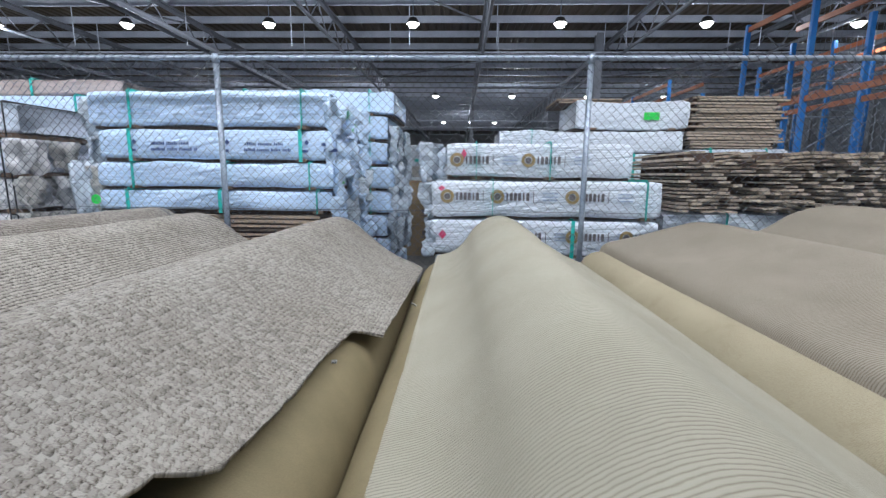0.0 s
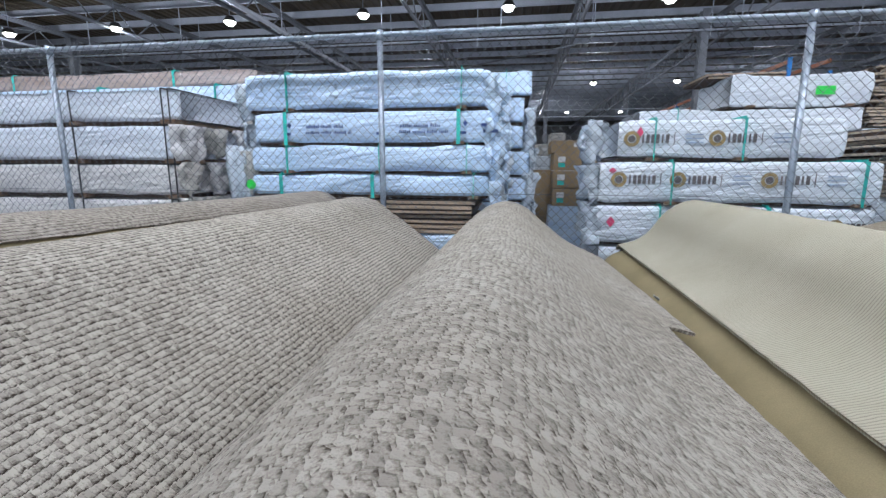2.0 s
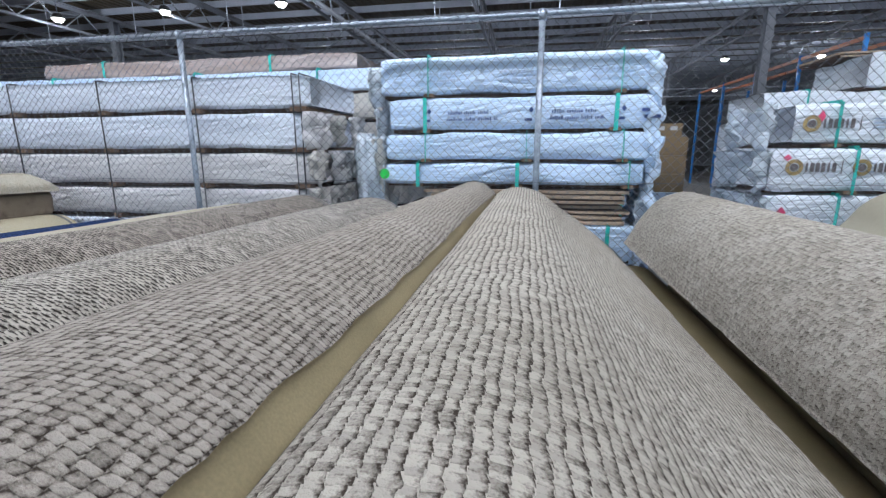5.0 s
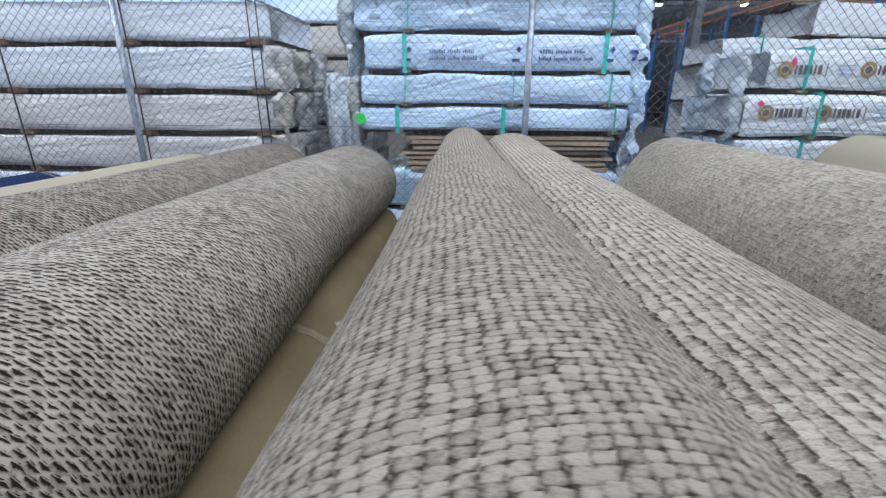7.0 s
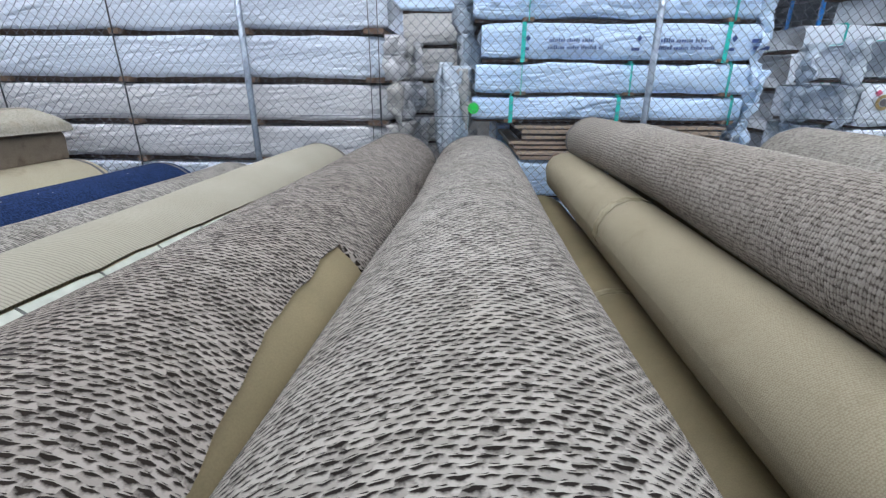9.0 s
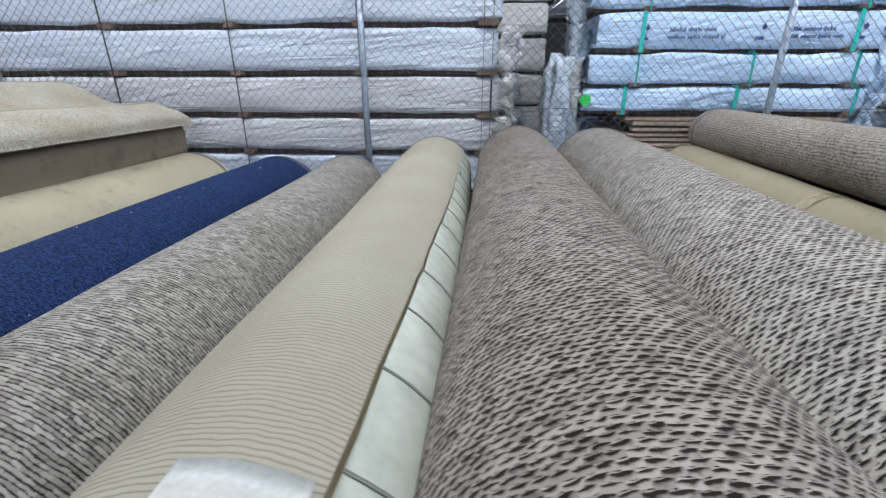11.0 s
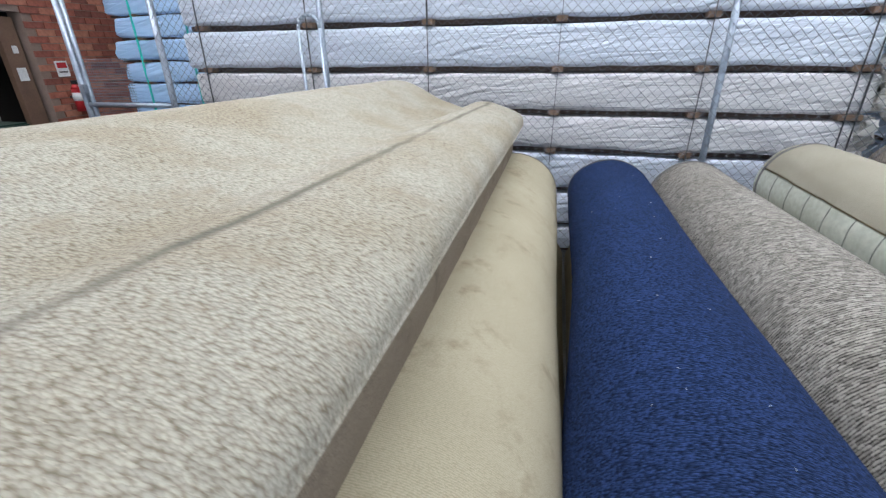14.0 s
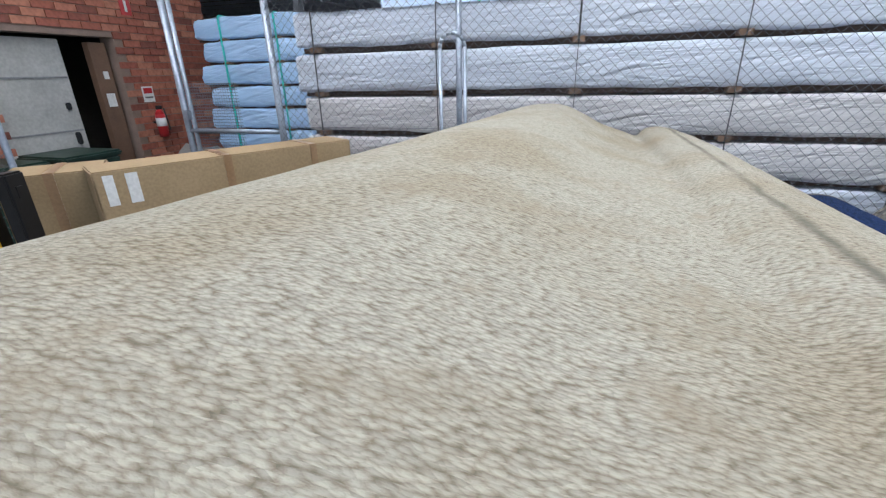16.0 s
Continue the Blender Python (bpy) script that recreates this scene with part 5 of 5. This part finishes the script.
def wheelie_bin(x, y, rz):
    ob = empty("wheelie_bin", x, y, 0, rz)
    bm = bmesh.new()
    lo = [bm.verts.new(p) for p in ((-0.2, -0.22, 0.06), (0.2, -0.22, 0.06), (0.2, 0.22, 0.06), (-0.2, 0.22, 0.06))]
    hi = [bm.verts.new(p) for p in ((-0.29, -0.33, 1.0), (0.29, -0.33, 1.0), (0.29, 0.3, 1.0), (-0.29, 0.3, 1.0))]
    for i in range(4):
        bm.faces.new((lo[i], lo[(i + 1) % 4], hi[(i + 1) % 4], hi[i]))
    bm.faces.new(lo[::-1])
    bm.faces.new(hi)
    bmesh.ops.bevel(bm, geom=bm.edges[:], offset=0.02, segments=2, affect="EDGES")
    part("tub", bm_mesh("tub", bm, M_BINGREEN), ob)
    part("lid", bm_mesh("lid", box_bm(0.62, 0.70, 0.06, 0.02, at=(0, 0, 1.0)), M_BINGREEN), ob, "closed dark lid")
    for sx in (-0.24, 0.24):
        part("wheel", bm_mesh("wheel", rod_bm((sx - 0.03, 0.27, 0.1), (sx + 0.03, 0.27, 0.1), 0.1, seg=16), M_BLACK), ob)
    return tagged(ob, "dark green wheelie bin with closed lid", "bin", "wheelie bins")


wheelie_bin(-12.32, 3.72, 90)
wheelie_bin(-12.32, 2.98, 90)

# heap of rubble bags by the wall
heap = bmesh.new()
bmesh.ops.create_icosphere(heap, subdivisions=3, radius=0.5)
for v in heap.verts:
    v.co = Vector((v.co.x * 0.9, v.co.y * 1.1, max(0.0, v.co.z * 0.8 + 0.3))) * (1 + 0.15 * noise.noise(v.co * 4))
tagged(part("waste_bag", bm_mesh("waste_bag", heap, M_EDGE, True)), "grey-brown bulging waste bag on the floor", "bag").matrix_basis = pose(-11.9, 5.0, 0.0) @ Matrix.Diagonal((1, 1, 1.35, 1))

# ---- gate in the fence line ----
GX0, GX1 = -10.70, -9.66
gate = empty("metal_gate", GX0, FENCE_Y + 0.02, 0.0)
W = GX1 - GX0
for x in (0, W):
    part("stile", bm_mesh("stile", rod_bm((x, 0, 0.0), (x, 0, 2.5), 0.03, seg=12), M_STEEL, True), gate)
part("inner_stile", bm_mesh("inner_stile", rod_bm((0.075, 0, 0.05), (0.075, 0, 2.46), 0.02, seg=12), M_STEEL, True), gate)
for z in (2.46, 1.30):
    part("rail", bm_mesh("rail", rod_bm((0, 0, z), (W, 0, z), 0.021, seg=12), M_STEEL, True), gate)
part("latch", bm_mesh("latch", box_bm(0.07, 0.06, 0.09, 0.008, at=(0.05, -0.03, 1.40)), M_STEEL), gate, "steel latch")
bm = bmesh.new()
x = 0.1
while x < 0.62:
    rod_bm((x, 0.01, 0.05), (x, 0.01, 1.72), 0.0022, bm, 4)
    x += 0.026
z = 0.05
while z < 1.72:
    rod_bm((0.1, 0.012, z), (0.62, 0.012, z), 0.0022, bm, 4)
    z += 0.026
part("mesh_panel", bm_mesh("mesh_panel", bm, M_WIRE), gate, "fine wire mesh infill")
tagged(gate, "galvanised tube gate frame with a part mesh infill", "gate")

leaf = empty("mesh_gate_leaf", -10.66, 2.25, 0, 78)
for x in (0, -1.5):
    part("stile", bm_mesh("stile", rod_bm((x, 0, 0.02), (x, 0, 2.24), 0.021, seg=10), M_STEEL, True), leaf)
for z in (2.24, 1.6, 0.1):
    part("rail", bm_mesh("rail", rod_bm((0, 0, z), (-1.5, 0, z), 0.018, seg=10), M_STEEL, True), leaf)
bm = bmesh.new()
for i in range(-40, 26):
    for s in (1, -1):
        x0 = i * 0.07
        pts = [(x0 + s * k * 0.07, 0.1 + k * 0.07) for k in range(31)]
        pts = [p for p in pts if -1.5 <= p[0] <= 0]
        if len(pts) > 1:
            rod_bm((pts[0][0], 0, pts[0][1]), (pts[-1][0], 0, pts[-1][1]), 0.0018, bm, 3)
part("mesh", bm_mesh("mesh", bm, M_WIRE), leaf, "chain-link infill")
tagged(leaf, "open chain-link gate leaf in galvanised tube frame", "gate")

post = empty("machine_mast", -9.95, 1.74, 0, 20)
for x in (-0.09, 0.09):
    part("column", bm_mesh("column", box_bm(0.07, 0.12, 1.34, 0.01, at=(x, 0, 0)), M_BLACK), post)
part("crossbar", bm_mesh("crossbar", box_bm(0.26, 0.06, 0.08, 0.01, at=(0, 0, 1.2)), M_BLACK), post)
part("stripe", bm_mesh("stripe", box_bm(0.02, 0.02, 0.7, 0.002, at=(-0.03, -0.065, 0.3)), M_YELLOW), post, "yellow stripe")
tagged(post, "black steel lifter mast with a yellow stripe", "lifter")


def carton(x, y, z, lx, ly, lz, rz, label, tapes=(), marks=(), mt=None):
    ob = empty("cardboard_box", x, y, z, rz)
    part("body", bm_mesh("body", box_bm(lx, ly, lz, 0.008), mt or M_CARTON), ob)
    for tx in tapes:
        part("tape", bm_mesh("tape", box_bm(0.05, ly + 0.006, lz + 0.004, 0.001, at=(tx, 0, 0)), M_TAPE), ob, "brown packing tape")
    for mx, mz, w, h, mm in marks:
        part("sticker", flat_plate("sticker", rect(mx, mz, w, h), -ly / 2 - 0.005, mm), ob)
    return tagged(ob, label, "cardboard box")


M_TAPE = surface("packing_tape", (0.26, 0.16, 0.08), (0.32, 0.20, 0.11), 5, 0.3, 0, 60, 0.05)
# long carton on a low pallet beside the pile
ang = math.degrees(math.atan2(3.42 - 2.02, -8.98 + 9.78))
carton(-9.36, 2.78, 0.62, 1.62, 0.34, 0.68, ang, "long brown cardboard carton standing beside the carpet pile", (-0.1, 0.5), ((-0.74, 0.57, 0.05, 0.17, M_PAPER), (-0.63, 0.57, 0.06, 0.17, M_PAPER)))
carton(-10.10, 2.14, 0.62, 0.48, 0.40, 0.66, ang - 14, "brown cardboard carton with a half-open top flap", (0.0,))
pal = empty("pallet", -9.6, 2.5, 0, ang)
for i in range(7):
    part("deck_board", bm_mesh("deck_board", box_bm(0.09, 1.0, 0.02, 0.002, at=(-0.9 + 0.3 * i, 0, 0.59)), M_TIMBER), pal)
for yy in (-0.42, 0, 0.42):
    part("stringer", bm_mesh("stringer", box_bm(1.95, 0.09, 0.59, 0.004, at=(0, yy, 0)), M_TIMBER), pal)
tagged(pal, "stacked timber pallets under the cartons", "pallet")

# bent steel guard hoop by the fence
hoop = empty("guard_hoop", -8.02, 3.52, 0)
bm = bmesh.new()
pts = [(-0.09, 0, 0.0), (-0.09, 0, 1.92)] + [(-0.09 * math.cos(a), 0, 1.92 + 0.09 * math.sin(a)) for a in np.linspace(0.3, math.pi, 8)] + [(0.09, 0, 0.0)]
for a, b2 in zip(pts, pts[1:]):
    rod_bm(a, b2, 0.014, bm, 8)
part("tube", bm_mesh("tube", bm, M_STEEL, True), hoop)
tagged(hoop, "bent galvanised steel guard hoop at a fence post", "guard rail")

# ---- stacks further back ----
for i in range(9):
    z0 = 0.03 + 0.27 * i
    timber_pack(-11.9 + 0.05 * math.sin(i * 3), -10.35 + 0.04 * math.sin(i * 2), 5.35, 1.0, z0, z0 + 0.268, M_WRAP_DEEPBLUE, "light blue film-wrapped pack in a tall narrow stack", [-11.5, -10.7], M_TEAL, 120 + i, 0.03, "tall blue stack")
for i in range(9):
    z0 = 0.03 + 0.285 * i
    w = -0.82 + 0.05 * math.sin(i * 1.7)
    p = timber_pack(-3.0, w, 5.25, 1.25, z0, z0 + 0.277, M_WRAP_BLUE, "blue-white wrapped pack with crumpled film ends", [-2.5, -1.05], M_TEAL, 140 + i, 0.03, "stack behind the blue packs")
for i, (cx, cz) in enumerate(((-0.42, 1.51), (-0.42, 1.19), (-0.42, 0.87))):
    carton(cx + 0.62, 9.0, cz, 0.88, 0.8, 0.31, 0, "brown cardboard carton with blue and white labels, stacked", (), ((-0.3, 0.2, 0.13, 0.1, M_PAPER), (-0.3, 0.1, 0.12, 0.08, M_TEAL)))
for i in range(3):
    carton(0.2, 9.0, 0.03 + 0.28 * i, 1.0, 0.9, 0.275, 0, "pale blue wrapped carton at the bottom of a stack", (), (), M_WRAP_BLUE)
carton(0.12, 9.02, 1.825, 0.82, 0.8, 0.22, 0, "flat brown cardboard carton on top of a stack", (), ((0.05, 0.14, 0.14, 0.07, M_PAPER), (0.27, 0.14, 0.12, 0.07, M_PAPER)))
for cz, lz in ((1.085, 0.435), (0.645, 0.435), (0.205, 0.435), (0.0, 0.2)):
    carton(-0.69, 9.3, cz, 0.88, 0.7, lz, 0, "plain brown cardboard carton with a small dark print, stacked", (), ((-0.02, lz * 0.62, 0.08, 0.09, M_PRINT_GREY), (-0.02, lz * 0.42, 0.13, 0.025, M_PRINT_GREY)))
r2 = random.Random(3)
for col in range(7):
    for row in range(9 if col in (1, 2, 5) else 8):
        x = -1.75 + 0.36 * col
        z0 = 0.02 + 0.262 * row
        mt = M_WRAP_WHITE if r2.random() > 0.25 else M_WRAP_GREY
        p = timber_pack(x - 0.175, x + 0.175, 11.2, 0.9, z0, z0 + 0.258, mt, "small white wrapped bundle in a far stack", (), None, 200 + col * 10 + row, 0.02, "far white bundles", False, name="wrapped_bundle")
        if r2.random() > 0.45:
            part("sticker", flat_plate("sticker", rect(r2.uniform(-0.06, 0.06), 0.14, 0.1, 0.07), -0.02, r2.choice((M_YELLOW, M_YELLOW, M_PAPER, M_PRINT_GREY, M_TEAL))), p)


# crumpled film hanging from pack ends
def film(x, y, z, w, h, seed, mt, rz=0.0):
    nx, nz2 = 10, 14
    verts, faces = [], []
    for i in range(nz2 + 1):
        for j in range(nx + 1):
            u, v = j / nx - 0.5, i / nz2
            d = 0.07 * noise.noise(Vector((u * 4, v * 3, seed))) + 0.03 * noise.noise(Vector((u * 11, v * 8, seed + 9)))
            verts.append((u * w * (1 - 0.35 * v + 0.2 * noise.noise(Vector((v * 3, seed, 1)))), d + 0.04 * math.sin(u * 15 + seed), -v * h * (1 + 0.3 * noise.noise(Vector((u * 3, seed, 4))))))
    n = nx + 1
    for i in range(nz2):
        for j in range(nx):
            faces.append((i * n + j, i * n + j + 1, (i + 1) * n + j + 1, (i + 1) * n + j))
    ob = part("film_sheet", mesh_from("film_sheet", verts, faces, mt, smooth=True))
    ob.matrix_basis = pose(x, y, z, 0, 0, rz)
    sol = ob.modifiers.new("thickness", "SOLIDIFY")
    sol.thickness = 0.004
    return tagged(ob, "loose crumpled plastic film hanging off a pack end", "plastic film", "loose film")


fr = random.Random(21)
for z in (1.9, 1.57, 1.24, 0.92):
    for k in range(3):
        film(-3.93 + 0.05 * k, 3.95 + 0.35 * k + fr.uniform(0, 0.1), z + 0.03, 0.34, 0.30, fr.uniform(0, 50), fr.choice((M_WRAP_GREY, M_WRAP_PINK)), 80 + fr.uniform(-25, 25))
for z in (2.3, 1.95, 1.7, 1.45, 1.2, 0.95):
    for k in range(3):
        film(-1.10 + 0.03 * k, 4.05 + 0.36 * k, z, 0.36, 0.34, fr.uniform(0, 50), fr.choice((M_WRAP_CLEAR, M_WRAP_BLUE, M_WRAP_BLUE)), 90 + fr.uniform(-30, 30))
    film(-3.36, 4.15, z, 0.3, 0.36, fr.uniform(0, 50), fr.choice((M_WRAP_CLEAR, M_WRAP_GREY)), 90 + fr.uniform(-40, 40))
for z in (2.2, 1.8, 1.5, 1.1):
    for k in range(3):
        film(-0.82 + 0.04 * k, 5.4 + 0.36 * k, z, 0.36, 0.4, fr.uniform(0, 50), M_WRAP_CLEAR, 90 + fr.uniform(-30, 30))
for z in (1.93, 1.58, 1.24):
    for k in range(2):
        film(-0.27, 4.1 + 0.5 * k, z, 0.4, 0.3, fr.uniform(0, 50), M_WRAP_CLEAR, 90 + fr.uniform(-30, 30))
film(-3.45, 4.02, 1.72, 0.25, 0.75, 3.3, M_WRAP_CLEAR, 30)
film(-3.52, 4.1, 1.75, 0.22, 0.85, 7.3, M_WRAP_CLEAR, 60)
for x, y, z in ((-3.30, 3.925, 1.40),):
    tagged(part("green_tag", flat_plate("green_tag", [(0.045 * math.cos(a), 0.045 * math.sin(a)) for a in np.linspace(0, 2 * math.pi, 13)[:-1]], 0, M_GREEN)), "round bright green sticker on a wrapped pack", "sticker").matrix_basis = pose(x, y, z)
for x, y, z, rz in ((-1.08, 4.25, 2.2, 80), (-1.06, 4.5, 2.1, 75), (-1.07, 4.1, 1.6, 85), (-0.78, 5.6, 1.9, 80)):
    tagged(part("green_tag", flat_plate("green_tag", rect(0, 0, 0.09, 0.08), 0, M_GREEN)), "bright green sticker on film", "sticker").matrix_basis = pose(x, y, z, 0, 0, rz)

# ---- pallet racks ----
M_RACKBLUE = surface("rack_blue", (0.03, 0.22, 0.68), (0.05, 0.29, 0.78), 6, 0.4, 0, 60, 0.1)
M_RACKORANGE = surface("rack_orange", (0.42, 0.13, 0.05), (0.52, 0.17, 0.07), 6, 0.45, 0, 60, 0.1)


def rack(x, ys, top, levels2, depth=0.95):
    ob = empty("pallet_rack", x, 0, 0)
    for yy in ys:
        for dx in (0, depth):
            h = top if dx == 0 else top - 0.35
            u = part("upright", bm_mesh("upright", box_bm(0.09, 0.07, h, 0.006, at=(dx, yy, 0)), M_RACKBLUE), ob, "blue perforated upright")
            part("base_plate", bm_mesh("base_plate", box_bm(0.13, 0.11, 0.012, at=(dx, yy, 0)), M_STEEL), u)
        bm = bmesh.new()
        z = 0.3
        while z < top - 0.9:
            rod_bm((0.03, yy, z), (depth - 0.03, yy, z + 0.55), 0.012, bm, 6)
            rod_bm((0.03, yy, z), (depth - 0.03, yy, z), 0.012, bm, 6)
            z += 0.6
        part("frame_brace", bm_mesh("frame_brace", bm, M_STEEL), ob)
    for z in levels2:
        for dx in (0, depth):
            for ya, yb in zip(ys, ys[1:]):
                part("beam", bm_mesh("beam", box_bm(0.045, yb - ya - 0.07, 0.10, 0.005, at=(dx, (ya + yb) / 2, z)), M_RACKORANGE), ob, "orange beam")
    bm = bmesh.new()
    for yy in np.arange(ys[0], ys[-1], 0.12):
        rod_bm((depth + 0.06, yy, 1.8), (depth + 0.06, yy, top + 0.3), 0.004, bm, 4)
    for z in np.arange(1.8, top + 0.3, 0.4):
        rod_bm((depth + 0.06, ys[0], z), (depth + 0.06, ys[-1], z), 0.004, bm, 4)
    part("back_mesh", bm_mesh("back_mesh", bm, M_STEEL), ob, "steel wire back mesh")
    return tagged(ob, "pallet rack with blue uprights, orange beams and back mesh", "pallet rack", "pallet racks")


rack(5.9, [3.6, 5.95, 8.2, 10.0], 4.75, (2.95, 4.6))
rack(5.9, [13.4, 16.1, 18.8, 21.5, 24.2], 4.35, (4.2,))
rack(8.9, [6.2, 8.9, 11.6, 14.3], 4.9, (4.6,))
rack(11.5, [12.2, 14.9, 17.6, 20.3], 4.9, (4.6,))

# ---- columns, pipes and rods under the roof ----
for x, y in ((4.1, 14.3), (-3.55, 26.0), (0.62, 26.0), (4.75, 26.0), (-7.7, 26.0), (8.9, 26.0), (-15.9, 14.0)):
    bm = box_bm(0.02, 0.24, ROOF_Z - 0.3)
    box_bm(0.2, 0.02, ROOF_Z - 0.3, at=(0, 0.12, 0), bm=bm)
    box_bm(0.2, 0.02, ROOF_Z - 0.3, at=(0, -0.12, 0), bm=bm)
    ob = structure(part("column", bm_mesh("column", bm, M_DARKSTEEL)), "dark grey steel H-section column", "column")
    ob.matrix_basis = pose(x, y, 0)
structure(part("roof_pipe", bm_mesh("roof_pipe", rod_bm((-7.35, -6.5, 5.22), (-7.35, 22, 5.22), 0.06, seg=12), M_PURLIN, True)), "grey round roof pipe", "pipe")
for y, z in ((14.0, 5.25), (19.5, 5.3), (25.0, 4.2), (25.0, 4.55)):
    structure(part("sprinkler_pipe", bm_mesh("sprinkler_pipe", rod_bm((-20, y, z), (16, y, z), 0.03, seg=8), M_PURLIN, True)), "pale grey sprinkler pipe", "pipe")
hr = random.Random(5)
for y in (12.6, 14.0, 19.5, 25.0):
    for k in range(11):
        x = -17 + 3.05 * k + hr.uniform(-0.4, 0.4)
        structure(part("hanger_rod", bm_mesh("hanger_rod", rod_bm((x, y, 5.05 if y < 24 else 4.2), (x, y, ROOF_Z - 0.05), 0.014, seg=6), M_PURLIN)), "thin steel hanger rod", "rod")
for k, x in enumerate(TRUSS_X):
    if k % 2 == 0 and x < 9:
        a, b2 = (x, 8.0), (TRUSS_X[k + 1], 13.0)
        structure(part("wind_brace", bm_mesh("wind_brace", rod_bm((*a, 5.75), (*b2, 5.75), 0.025, seg=8), M_DARKSTEEL, True)), "diagonal roof wind brace", "brace")
        structure(part("wind_brace", bm_mesh("wind_brace", rod_bm((x, 20.0, 5.7), (TRUSS_X[k + 1], 14.0, 5.0), 0.025, seg=8), M_DARKSTEEL, True)), "diagonal roof wind brace", "brace")
# lattice girder and dark bay at the far end
for x in np.arange(-19.5, 15, 3.0):
    structure(part("girder_web", bm_mesh("girder_web", rod_bm((x, 25.0, 4.2), (x + 1.5, 25.0, 4.55), 0.02, seg=6), M_PURLIN)), "pale girder diagonal", "brace")

# ---- bricks, piece by piece ----
BL, BH, BJ = 0.230, 0.076, 0.010


def brick_mesh(w):
    bm = box_bm(0.03, w, BH, 0.0)
    for v in bm.verts:
        v.co.x *= 1.0 - 0.1 * (v.co.x > 0)
    return bm_mesh("brick", bm, M_BRICK)


full, half = brick_mesh(BL), brick_mesh(BL / 2 - BJ / 2)
br = random.Random(9)
rest = bmesh.new()
count = 0
row, z = 0, 0.01
while z < 4.6:
    y = 0.4 + (0.12 if row % 2 else 0.0)
    while y < WALL_Y1 - 0.02:
        w = min(BL, WALL_Y1 - y)
        mid = y + w / 2
        in_door = DOOR_Y0 - 0.01 < mid < DOOR_Y1 + 0.01 and z < DOOR_H
        if not in_door and w > 0.08:
            out = br.uniform(-0.002, 0.003)
            if 1.25 < z < 3.15 and 3.3 < mid and count < 300 and w > 0.2:
                ob = new("brick", full)
                ob.parent = brick_wall
                ob.matrix_basis = pose(WX - 0.008 + out, mid, z)
                count += 1
            else:
                box_bm(0.03, w - 0.002, BH, 0.0, at=(WX - 0.008 + out, mid, z), bm=rest)
        y += BL + BJ
    row += 1
    z += BH + BJ
ob = part("bricks", bm_mesh("bricks", rest, M_BRICK), brick_wall)
tagged(ob, kind="stuff")
